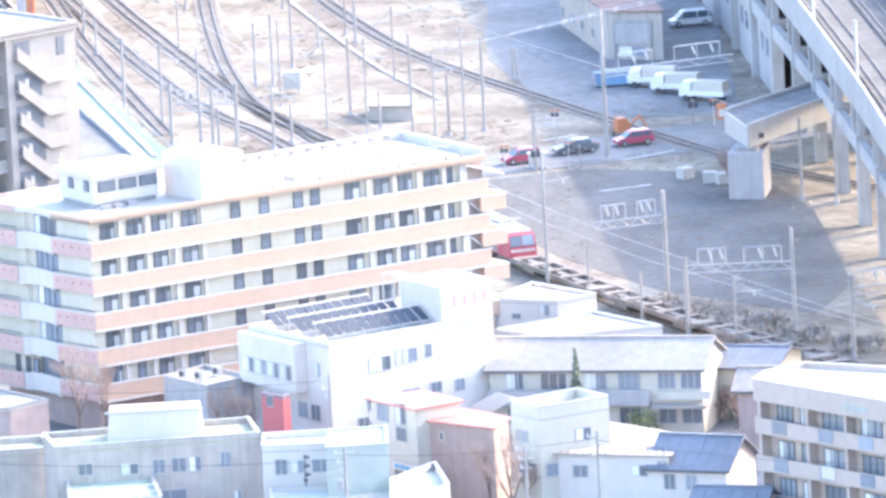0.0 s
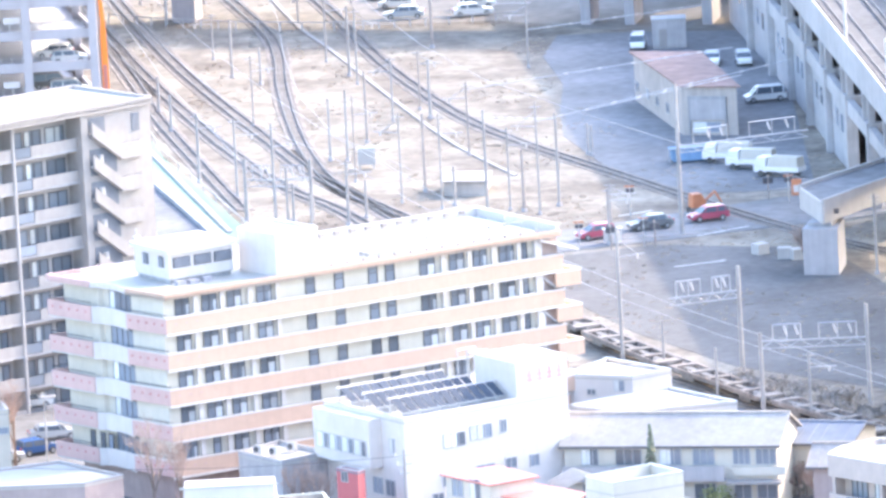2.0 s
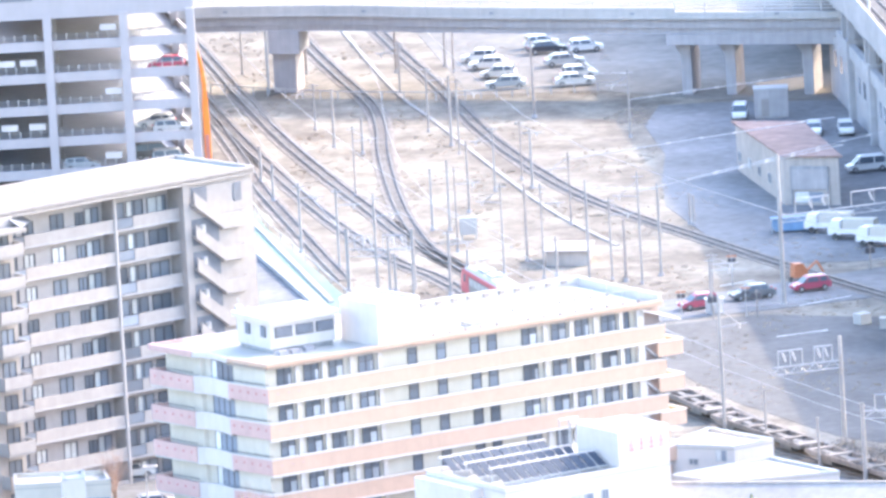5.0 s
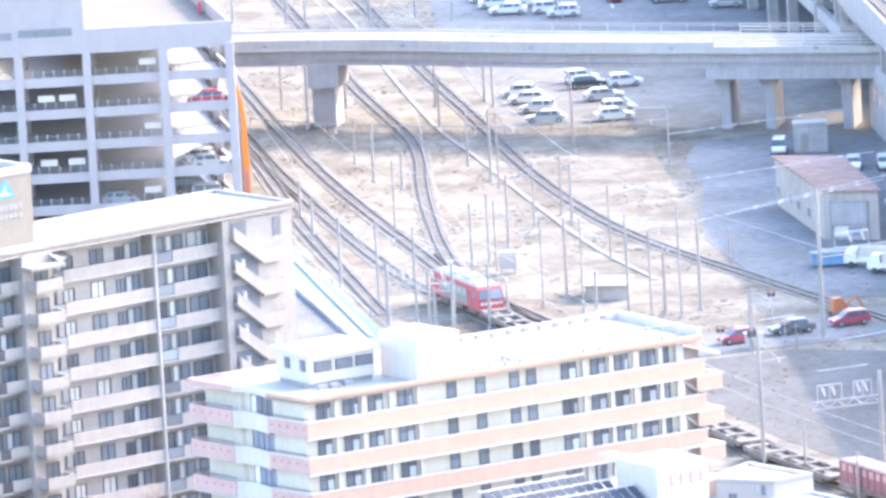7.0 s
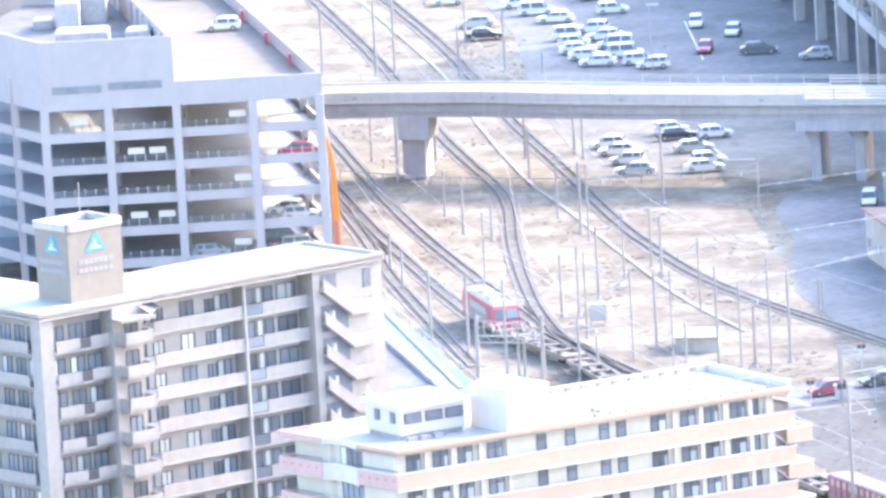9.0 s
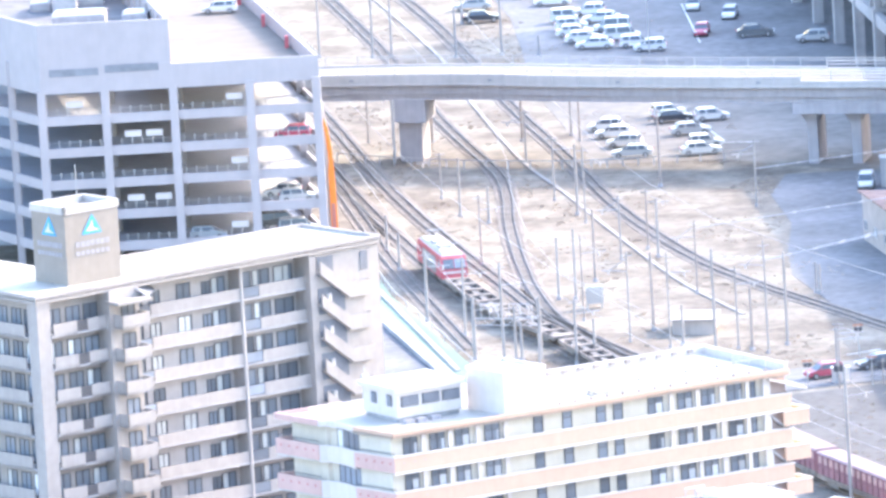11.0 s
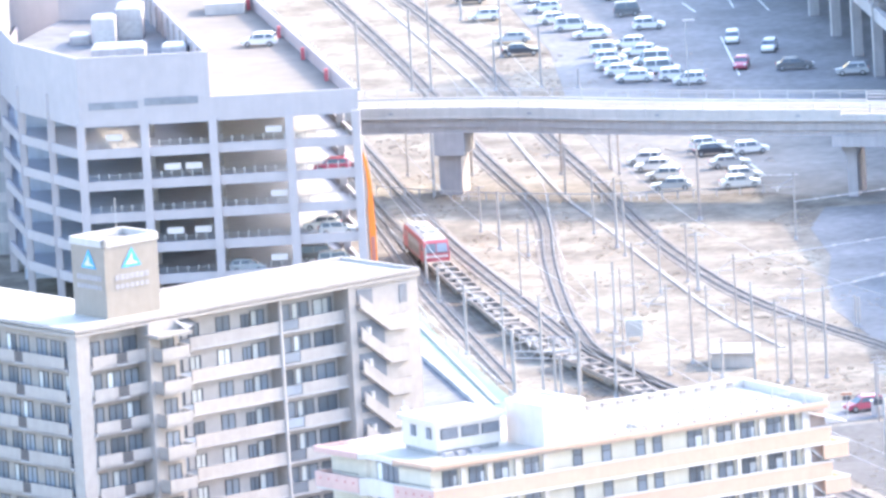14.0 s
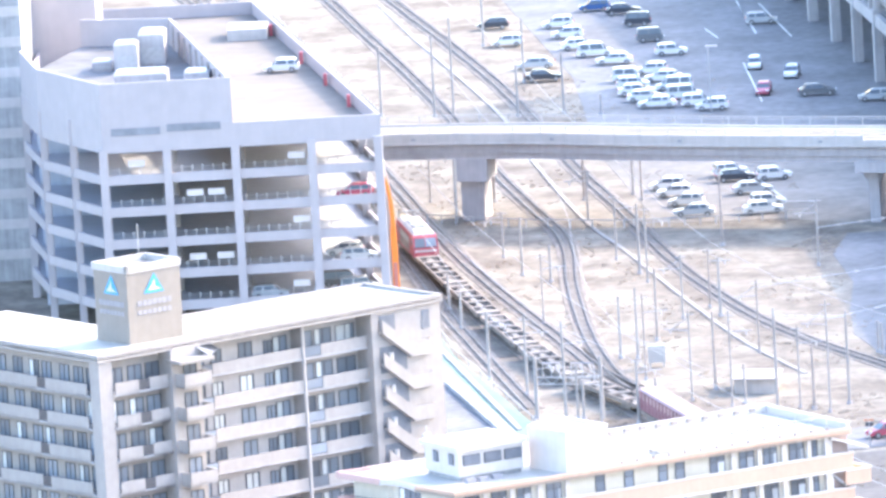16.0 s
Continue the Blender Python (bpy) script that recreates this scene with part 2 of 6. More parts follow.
WINDOWS = {}


def lattice(m, xs, zs, y0, y1):
    """One connected frame: every other column and row of a grid is solid."""
    nx, nz = len(xs) - 1, len(zs) - 1

    def solid(i, j):
        return 0 <= i < nx and 0 <= j < nz and (i % 2 == 0 or j % 2 == 0)
    row = len(xs)
    back = row * len(zs)
    faces = []
    for i in range(nx):
        for j in range(nz):
            if not solid(i, j):
                continue
            a, b, c, d = j * row + i, j * row + i + 1, (j + 1) * row + i + 1, (j + 1) * row + i
            faces += [(a, b, c, d), (d + back, c + back, b + back, a + back)]
            for (p, q), (di, dj) in (((a, b), (0, -1)), ((b, c), (1, 0)), ((c, d), (0, 1)), ((d, a), (-1, 0))):
                if not solid(i + di, j + dj):
                    faces.append((q, p, p + back, q + back))
    m.add([(x, y, z) for y in (y0, y1) for z in zs for x in xs], faces)


def window(parent, x, z, w, h, y=0.0, bars=1, turn=0.0, frame_mat=None, curtain=0.0, glass=None):
    """A framed window on a wall that faces -y of its parent, lower middle at x, z; turn swings it to another wall. A
    share below zero paints a pale reflection on the right sash.
    """
    key = (round(w, 2), round(h, 2), bars, frame_mat.name if frame_mat else "", curtain, glass.name if glass else "")
    if key not in WINDOWS:
        fr, gl, t = M(), M(), 0.07
        xs = [c + s * t / 2 for c in (-w / 2 + t / 2 + (w - t) * i / (bars + 1) for i in range(bars + 2)) for s in (-1, 1)]
        zs = [0, t, h * 0.76, h * 0.76 + t, h - t, h] if h > 2.4 else [0, t, h - t, h]
        lattice(fr, xs, zs, -0.05, 0.06)
        gl.box(-w / 2 + t, w / 2 - t, 0.0, 0.03, t, h - t)
        cu = None
        if curtain > 0:
            cu = M().box(-w / 2 + t, -w / 2 + t + (w - 2 * t) * curtain, -0.012, -0.004, t, h - t)
        # painted reflection: a pale sheet over the right sash
        elif curtain:
            cu = M().box(w / 2 - t + (w - 2 * t) * curtain, w / 2 - t, -0.012, -0.004, t, h * (0.76 if h > 2.4 else 0.9))
        WINDOWS[key] = fr.data("window", frame_mat or FRAME), gl.data("pane", glass or GLASS), cu and cu.data("curtain", CURTAIN if curtain > 0 else PANE_SHINE)
    fr, gl, cu = WINDOWS[key]
    ob = part("window", fr, None, parent, at=pose(x, y, z, 0, 0, turn))
    part("pane", gl, None, ob)
    if cu:
        part("curtain", cu, None, ob)
    return ob

# ---- ground, roads and tracks ----
g = M()
g.add([(-3000, -500, 0), (3000, -500, 0), (3000, 4500, 0), (-3000, 4500, 0)], [(0, 1, 2, 3)])
setting("ground", g, EARTH, "dry winter grass and bare earth of a rail yard", "ground")


def sheet(name, plan, z, material, label, category):
    return setting(name, M().prism(plan, z - 0.3, z), material, label, category)


sheet("road_town", [(-75, 930), (60, 900), (60, 1000), (34, 1014), (9, 1062), (4, 1066), (-6, 1088), (-26, 1140), (-38, 1190), (-75, 1190)], 0.03, ASPHALT, "worn asphalt of the town's yards and lanes", "road")
# yard asphalt, outlined near the shadow edge to paint the shade darker
sheet("road_yard", [(8.4, 1185), (11, 1172), (16, 1158.5), (24, 1157.5), (31, 1157.5), (30, 1262), (13, 1266), (6, 1266), (4.2, 1252), (6.2, 1232), (5.6, 1214), (5.8, 1198)], 0.03, ASPHALT, "worn asphalt works yard, widened to darken the viaduct's shade", "road")
sheet("road_crossing", [(2, 1127), (60, 1148), (60, 1157), (27, 1153), (1, 1138)], 0.05, ASPHALT, "asphalt road over the level crossing", "road")
sheet("road_lot", [(-22, 1330), (30, 1330), (30, 1520), (-42, 1520), (-26, 1400)], 0.04, ASPHALT, "asphalt car park beyond the overpass", "road")
sheet("road_near_lot", [(-15, 1280), (-1, 1279), (12, 1268), (30, 1262.5), (30, 1329.8), (-21.5, 1329.8)], 0.035, PALE_ASPHALT, "pale dusty car park below the overpass", "road")
# gravel sheet whose dark colour also paints in the shade here
sheet("road_gravel", [(5, 1126), (3, 1108), (11, 1082), (20, 1062), (34, 1046), (38, 1060), (36, 1100), (31, 1122), (14, 1129.5)], 0.025, GRAVEL, "grey gravel between the tracks and the crossing, darkened as shade", "ground")
SIDE = [(-38.6, 1213.5), (-36.2, 1196), (-27.6, 1153), (-25.6, 1142)]
setting("pavement_path", M().ribbon(SIDE, -4.0, -2.6, 0, 0.45), DARK_CONCRETE, "narrow pale concrete walkway beside the tracks", "pavement")
setting("pavement_green", M().ribbon(SIDE, -2.45, -0.1, 0, 0.3), GREEN_FENCE, "flat strip coated pale green beside the tracks", "pavement")

TRAIN_LINE = [(118, 850), (80, 926), (60, 966), (38, 1010), (30.9, 1024), (26.1, 1033.5), (21.2, 1043.2), (16.3, 1054.5), (11.3, 1066), (7.4, 1077.3), (-5, 1114), (-17.4, 1158.5),
              (-21.8, 1170), (-26.7, 1187.5), (-31.8, 1211), (-37.3, 1240), (-41.2, 1262), (-46.5, 1296), (-54, 1345), (-66, 1430), (-80, 1520)]
LINES = {
    "main": TRAIN_LINE,
    "second": [(63, 968), (36.5, 1016), (26.3, 1039), (21.4, 1050.1), (16.5, 1061.6), (10.4, 1077), (-2, 1114), (-14, 1160), (-20.8, 1183.1), (-24.5, 1200.3), (-34.4, 1248.6), (-40.8, 1286.8), (-46.2, 1322.6), (-58.5, 1400), (-76, 1520)],
    "left": [(-27.6, 1161.9), (-31.8, 1187.4), (-37.3, 1221.8), (-40.3, 1245.6), (-44.8, 1278.9), (-52, 1330), (-64, 1420), (-84, 1520)],
    "third": [(-10, 1150), (-17.8, 1173.4), (-20.9, 1192), (-22.9, 1214.4), (-24.4, 1241.3), (-24.9, 1261.1), (-26.3, 1277.7), (-30.1, 1299.8), (-34.5, 1327.1), (-43.2, 1389.8), (-58.5, 1482.3), (-66, 1530)],
    "right": [(60, 1085), (32, 1126), (8.2, 1178.5), (-1.4, 1202.4), (-7.2, 1223.2), (-13.1, 1251.5), (-19.3, 1291.5), (-25.3, 1328.1), (-33.4, 1386.1), (-41.2, 1431), (-50.3, 1479), (-58, 1525)],
}
LANES = {k: smooth(v) for k, v in LINES.items()}
for k, line in LANES.items():
    tr = thing("railway_track", "rusty rails on sleepers and grey-brown ballast", "railway track", group="tracks of the yard", kind="structure")
    part("ballast", M().ribbon(line, -1.3, 1.3, -0.2, 0.07), BALLAST, tr)
    part("rail", M().ribbon(line, -0.61, -0.49, 0.1, 0.25), RAIL, tr)
    part("rail", M().ribbon(line, 0.49, 0.61, 0.1, 0.25), RAIL, tr)
    sl = M()
    for a, b in zip(line, line[1:]):
        a, b = Vector(a), Vector(b)
        n = max(1, int((b - a).length / 0.8))
        d = (b - a).normalized()
        s = Vector((-d.y, d.x))
        for i in range(n):
            c = a + (b - a) * ((i + 0.5) / n)
            sl.prism([tuple(c + d * p + s * q) for p, q in ((-0.12, -1), (0.12, -1), (0.12, 1), (-0.12, 1))], 0.05, 0.12)
    tagged(part("sleepers", sl, SLEEPER, tr), kind="stuff")

# ---- care home with peach balcony bands ----
home = thing("care_home", "six-storey cream care home with peach balcony bands", "building", pose(-31.24, 1006.48, 0, 0, 0, 32.05))
EDGE = [(-2.04, 17.44), (-1.28, 11.11)]
part("wall", M().prism([(0.2, 0.75), (41.6, 0.75), (41.6, 14.0), (-0.4, 17.2), (-0.4, 11.1), (0.0, 10.9), (0.0, 6.0), (-0.2, 5.6)], 3.0, 19.1), CREAM, home)
part("ground_floor", M().prism([(0.6, 1.2), (41.2, 1.2), (41.2, 13.6), (0.4, 16.8), (0.4, 6)], 0, 3.0), BROWN, home, "brown tiled ground floor")
part("roof", M().prism([(0, 0), (41.6, 0), (41.6, 14.2), (-1.9, 17.4), (-1.28, 11.11), (-0.3, 11.0), (0.2, 8.4), (-0.3, 5.7), (-0.83, 5.61)], 19.1, 19.35), ROOF_COAT, home, "pale flat roof")
NEAR = [(-0.83, 5.61), (0, 0), (41.9, 0)]
FAR = [(5, 17.3), (-2.04, 17.44), (-1.28, 11.11)]
CURVE = [(-1.25, 11.0), (-0.7, 10.5), (-0.45, 9.4), (-0.4, 8.3), (-0.45, 7.2), (-0.6, 6.1), (-0.8, 5.66)]
part("roof_edge", M().ribbon(NEAR, 0, 0.25, 19.14, 19.7), PEACH, home, "peach roof edge")
part("roof_edge", M().ribbon(FAR, 0, 0.25, 19.14, 19.7), ROSE, home)
part("roof_parapet", M().ribbon([(41.9, 0.3), (41.9, 14.2), (0, 14.6)], 0, 0.3, 19.3, 20.2), WHITE, home, "white parapet")
part("roof_parapet", M().ribbon(CURVE, 0, 0.2, 19.1, 19.6), WHITE, home)
for k in range(5):
    z0, z1 = 16.02 - 3.23 * k, 17.40 - 3.23 * k
    end = 41.95
    near = [(-0.83, 5.61), (0, 0)]
    part("balcony_band", M().ribbon([(0.0, 0), (end, 0), (end, 1.6), (end - 0.2, 2.6)], 0, 0.16, z0, z1), PEACH, home)
    part("balcony_band", M().ribbon(near, 0, 0.16, z0, z1), ROSE, home, "rose tiled balcony front")
    part("balcony_band", M().ribbon(FAR, 0, 0.16, z0, z1), ROSE, home, "rose tiled balcony front")
    part("balcony_wall", M().ribbon(CURVE, 0, 0.16, z0 - 0.2, z1), WHITE, home, "curved white balcony wall")
    part("balcony_cap", M().ribbon([(-0.85, 5.6), (-0.02, -0.04), (end + 0.04, -0.04), (end + 0.04, 1.6)], -0.04, 0.22, z1, z1 + 0.14), WHITE, home, "white coping")
    part("band_foot", M().ribbon([(-0.03, -0.03), (end + 0.03, -0.03), (end + 0.03, 1.6)], -0.03, 0.2, z0 - 0.2, z0), WHITE, home)
    part("balcony_rail", M().ribbon([(-0.83, 5.61), (0, 0)], 0.05, 0.1, z1 + 0.3, z1 + 0.36), FRAME, home)
    part("balcony_rail", M().ribbon(FAR, 0.05, 0.1, z1 + 0.3, z1 + 0.36), FRAME, home)
    part("balcony_floor", M().prism([(0.1, 0.1), (end - 0.1, 0.1), (end - 0.1, 2.6), (41.62, 2.6), (41.62, 0.74), (0.1, 0.74)], z0 - 0.15, z0 + 0.05), PALE_CONCRETE, home)
    part("balcony_floor", M().prism([(-2.0, 17.3), (3, 17.3), (3, 11), (-1.2, 11)], z0 - 0.15, z0 + 0.05), PALE_CONCRETE, home)
    for u in (1.0, 2.1, 3.2):
        part("vent_hole", M().box(u - 0.09, u + 0.09, -0.02, 0.02, z0 + 0.75, z0 + 0.93), ROSE, home)
    for i in range(5):
        f = 0.1 + 0.2 * i
        x, y = -0.83 * (1 - f), 5.61 * (1 - f)
        part("vent_hole", M().box(x - 0.03, x + 0.05, y - 0.09, y + 0.09, z0 + 0.75, z0 + 0.93), WINE, home)
    for i in range(5):
        f = 0.12 + 0.19 * i
        x, y = -2.04 + 0.76 * f, 17.44 - 6.33 * f
        part("vent_hole", M().box(x - 0.03, x + 0.05, y - 0.09, y + 0.09, z0 + 0.75, z0 + 0.93), WINE, home)
    zw = z0 + 0.35
    for u, w in ((2.14, 1.5), (4.95, 1.6), (7.54, 1.5), (10.67, 1.6), (15.53, 1.0), (18.57, 1.0), (22.15, 1.0), (23.95, 1.0), (27.91, 1.6), (31.04, 1.6), (33.52, 1.5), (36.37, 1.6), (38.31, 0.6)):
        if k == 4 and u in (4.95,):
            w = 0.8
        # shares below zero paint reflections on the wide windows
        window(home, u, zw, w, 2.65, 0.72, 1 if w > 1.2 else 0, curtain=(-0.48, -0.49, -0.2, -0.46)[int(u * 7 + k * 3) % 4] if w > 1.2 else 0.0, glass=DARK_GLASS)
    for u in (3.4, 6.2, 9.1, 12.0, 29.5, 32.3, 34.9, 37.6):
        part("pilaster", M().box(u - 0.22, u + 0.22, 0.45, 0.78, z0, z0 + 3.1), WHITE, home)
    # pale strip paints the brightness seen through the left sash
    window(home, -0.06, zw + 0.5, 3.9, 2.1, 7.7, 3, -90, curtain=(0.26, 0.0, 0.24)[k % 3], glass=DARK_GLASS)
    if k == 4:
        for y in (4.6, 10.2, 11.6, 13.4):
            window(home, -0.3 if y < 9 else -0.44, zw + 0.5, 0.8, 1.8, y, 0, -90, glass=DARK_GLASS)
    part("end_pier", M().box(39.2, 39.95, 0.3, 0.78, z0, z0 + 3.1), WHITE, home)
    part("stair_recess", M().box(40.0, 41.75, 0.6, 0.8, z0 + 1.3, z0 + 3.0), BROWN, home, "brown recess of the outdoor stair")
    if k < 4:
        zl = z0 - 1.4
        part("stair_landing", M().box(41.0, 43.7, -0.1, 2.6, zl - 0.12, zl + 0.05), PALE_CONCRETE, home)
        part("landing_front", M().ribbon([(41.0, -0.12), (43.7, -0.12), (43.7, 2.6)], 0, 0.16, zl - 0.1, zl + 1.2), PEACH, home)
        part("landing_cap", M().ribbon([(40.98, -0.16), (43.74, -0.16), (43.74, 2.6)], -0.02, 0.24, zl + 1.2, zl + 1.32), WHITE, home)
        part("stair_flight", M().side([(39.9, z0 - 0.3), (41.2, zl), (41.2, zl - 0.3), (39.9, z0 - 0.6)], 0.25, 1.4), GREY_WALL, home)
part("stair_canopy", M().add([(39.6, -0.2, 18.9), (43.6, -0.2, 17.6), (43.9, 4.2, 17.6), (39.6, 4.2, 18.9), (39.6, -0.2, 19.08), (43.6, -0.2, 17.78), (43.9, 4.2, 17.78), (39.6, 4.2, 19.08)],
                             [(3, 2, 1, 0), (4, 5, 6, 7), (0, 1, 5, 4), (2, 3, 7, 6), (1, 2, 6, 5), (3, 0, 4, 7)]), WHITE, home, "white sloping canopy over the outdoor stair")
# plant room, stair head and roof details
part("stair_head", M().prism([(12.55, 1.3), (17.3, 1.9), (16.6, 8.2), (12.03, 6.96)], 19.3, 23.0), WHITE, home, "white stair head box on the roof")
part("stair_head_parapet", M().ribbon([(12.5, 1.25), (17.35, 1.85), (16.65, 8.25), (11.98, 7.0), (12.5, 1.25)], 0, 0.25, 22.95, 23.25), WHITE, home)
hut = part("plant_room", M().prism([(3.9, 5.6), (10.6, 5.6), (10.6, 11.6), (3.9, 11.6)], 19.75, 22.1), WHITE, home, "white rooftop plant room with dark windows")
part("plant_roof", M().prism([(3.6, 5.3), (10.9, 5.3), (10.9, 11.9), (3.6, 11.9)], 22.1, 22.55), WHITE, hut)
part("plant_plinth", M().box(4.1, 10.4, 5.8, 11.4, 19.3, 19.75), DARK_CONCRETE, hut)
for x in (5.2, 7.4, 9.5):
    window(hut, x, 20.75, 1.8, 0.95, 5.58, 0)
for y in (6.9, 9.6):
    window(hut, 3.88, 20.75, 0.85, 1.0, y, 0, -90)

for i in range(14):
    x = 18.2 + i * 1.68
    part("rail_socket", M().box(x - 0.14, x + 0.14, 1.0, 1.35, 19.45, 19.8), RUST_POLE, home)
    part("wall_bracket", M().box(x - 0.28, x + 0.28, 13.75, 14.1, 19.75, 20.1), RUST_POLE, home)
    part("rail_post", M().tube((x, 1.15, 19.4), (x, 1.15, 20.9), 0.05, n=4), STEEL, home)
    if i > 6:
        part("rail_post", M().tube((x, 6.6, 19.4), (x, 6.6, 20.5), 0.045, n=4), STEEL, home)
        part("rail_socket", M().box(x - 0.14, x + 0.14, 6.45, 6.75, 19.45, 19.75), RUST_POLE, home)
part("guard_cable", M().tube((18.2, 1.15, 20.85), (40.0, 1.15, 20.85), 0.025, n=4), ALU, home)
part("roof_hatch", M().box(23, 26.5, 2.6, 4.4, 19.3, 19.9), ROOF_COAT, home)
part("roof_slab", M().prism([(18.0, 1.6), (41.0, 1.6), (41.0, 13.8), (18.0, 13.8)], 19.33, 19.5), ROOF_COAT, home)
for x, y in ((4.4, 4.6), (5.6, 4.4), (7.2, 4.7), (10.9, 8.2), (11.3, 9.6)):
    part("roof_unit", M().box(x - 0.45, x + 0.45, y - 0.3, y + 0.3, 19.35, 19.75), SIGN_GREY, home)
part("antenna", M().tube((4.8, 12.6, 19.3), (4.8, 12.6, 23.5), 0.07).tube((4.5, 12.6, 22.6), (5.1, 12.6, 22.6), 0.25), ALU, home)
# dark panels over the panes paint the unlit room behind
for x in (5.2, 7.4, 9.5):
    part("window_shade", M().box(x - 0.8, x + 0.8, 5.49, 5.52, 20.82, 21.63), DEEP, hut)
for y in (6.9, 9.6):
    part("window_shade", M().box(3.79, 3.82, y - 0.36, y + 0.36, 20.82, 21.68), DEEP, hut)

# ---- beige apartment block with sign tower ----
apt = thing("apartment_block", "nine-storey beige tiled apartment block with balconies", "apartment building", pose(-64.27, 1041.25, 0, 0, 0, 38.89))
ZR, FL = 27.7, 3.08
part("wall", M().prism([(11.3, 2.6), (31.8, 2.6), (31.8, 11.6), (11.3, 11.6)], 0, ZR - 0.3), BEIGE_DARK, apt, "taupe tiled wall")
part("wall", M().prism([(1.4, 1.4), (8.2, 1.4), (8.2, -0.4), (11.3, -0.4), (11.3, 30), (1.4, 30)], 0, ZR - 0.3), BEIGE, apt)
part("stair_tower", M().prism([(31.8, 0.3), (39.8, 0.3), (39.6, 11.6), (31.8, 11.6)], 0, ZR - 0.3), BEIGE, apt, "beige stair tower wall")
part("roof", M().prism([(-0.2, -0.2), (39.9, -0.05), (39.7, 11.8), (11.3, 11.9), (11.3, 30.2), (-0.2, 30.2)], ZR - 0.3, ZR - 0.05), ROOF_COAT, apt, "pale roof with a blue-grey gutter edge")
part("roof_kerb", M().ribbon([(-0.2, 30), (-0.2, -0.2), (39.9, -0.05), (39.7, 11.8), (11.3, 11.9)], 0, 0.35, ZR - 0.5, ZR + 0.25), BEIGE, apt)
for k in range(9):
    z = ZR - 0.6 - FL * (k + 1)
    # long facade: solid balcony fronts with gaps for a glazed panel
    for x0, x1, m in ((11.6, 13.6, ALU), (13.6, 23.9, BEIGE), (24.3, 26.2, ALU), (26.2, 31.7, BEIGE)):
        if m is BEIGE:
            part("balcony_front", M().box(x0, x1, 0.95, 1.1, z - 0.15, z + 1.05), m, apt)
        else:
            fr = part("balcony_grille", M().box(x0, x1, 0.98, 1.06, z + 0.98, z + 1.05).box(x0, x1, 0.98, 1.06, z, z + 0.08).box(x0, x0 + 0.08, 0.98, 1.06, z, z + 1), FRAME, apt)
            part("pane", M().box(x0, x1, 1.01, 1.03, z + 0.08, z + 0.98), GLASS, fr)
    part("balcony_floor", M().box(11.3, 31.8, 0.9, 2.7, z - 0.2, z), CONCRETE, apt)
    part("party_wall", M().box(23.9, 24.3, 0.9, 2.7, z, z + FL - 0.2), BEIGE, apt)
    for x, w, c in ((13.0, 1.6, 0.0), (15.2, 1.3, 0.9 if (k * 5) % 3 else 0.0), (18.6, 1.6, 0.9 if k % 3 == 1 else 0.0), (21.2, 1.0, 0.0), (22.6, 1.6, 0.4), (25.4, 2.0, 0.0), (27.6, 2.0, 0.3), (30.2, 2.2, 0.8 if k == 0 else 0.0)):
        window(apt, x, z + (0.1 if w > 1.3 else 0.7), w, 2.1 if w > 1.3 else 1.3, 2.58, 1, curtain=c)
    # end tower: dark panels that paint shaded slits and recesses, outdoor stair flights
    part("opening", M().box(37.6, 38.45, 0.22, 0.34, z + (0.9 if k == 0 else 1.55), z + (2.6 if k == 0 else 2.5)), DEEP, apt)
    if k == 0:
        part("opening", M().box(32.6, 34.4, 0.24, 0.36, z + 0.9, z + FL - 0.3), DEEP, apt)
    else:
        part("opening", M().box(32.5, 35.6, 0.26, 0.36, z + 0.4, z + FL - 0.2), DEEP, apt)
        part("newel", M().tube((33.6, 0.1, z + 1.6), (33.6, 0.1, z + 2.3), 0.28, n=10), PALE_CONCRETE, apt)
    st = M()
    zf = z - 1.35
    y0, y1, zt = -0.35, -0.2, zf + FL * 0.82
    st.add([(32.5, y0, zt), (35.7, y0, zf), (35.7, y0, zf + 1.3), (32.5, y0, zt + 1.3), (32.5, y1, zt), (35.7, y1, zf), (35.7, y1, zf + 1.3), (32.5, y1, zt + 1.3)],
           [(0, 1, 2, 3), (7, 6, 5, 4), (0, 4, 5, 1), (3, 2, 6, 7), (0, 3, 7, 4), (1, 5, 6, 2)])
    st.add([(32.5, y1, zt), (35.7, y1, zf), (35.7, 0.32, zf), (32.5, 0.32, zt), (32.5, y1, zt + 0.25), (35.7, y1, zf + 0.25), (35.7, 0.32, zf + 0.25), (32.5, 0.32, zt + 0.25)],
           [(3, 2, 1, 0), (4, 5, 6, 7), (0, 1, 5, 4), (2, 3, 7, 6), (1, 2, 6, 5), (3, 0, 4, 7)])
    st.box(35.7, 38.4, y0, y1, zf - 0.1, zf + 1.3).box(35.7, 38.4, y1, 0.3, zf - 0.1, zf + 0.1).box(38.25, 38.4, y1, 0.3, zf, zf + 1.3)
    part("stair_flight", st, BEIGE, apt, "outdoor stair with solid parapet")
    # core bay and left wing
    part("balcony_front", M().box(8.2, 11.4, -2.0, -1.85, z - 0.15, z + 1.05).box(8.2, 8.35, -2.0, -0.4, z - 0.15, z + 1.05).box(11.25, 11.4, -2.0, -0.4, z - 0.15, z + 1.05), BEIGE, apt)
    part("balcony_floor", M().box(8.2, 11.4, -2.0, -0.4, z - 0.2, z), CONCRETE, apt)
    window(apt, 10.0, z + 0.1, 1.5, 2.1, -0.43, 1)
    for x0, x1 in ((1.7, 4.4), (5.6, 7.8)):
        part("balcony_front", M().box(x0, x1, -0.1, 0.05, z - 0.15, z + 1.05), BEIGE, apt)
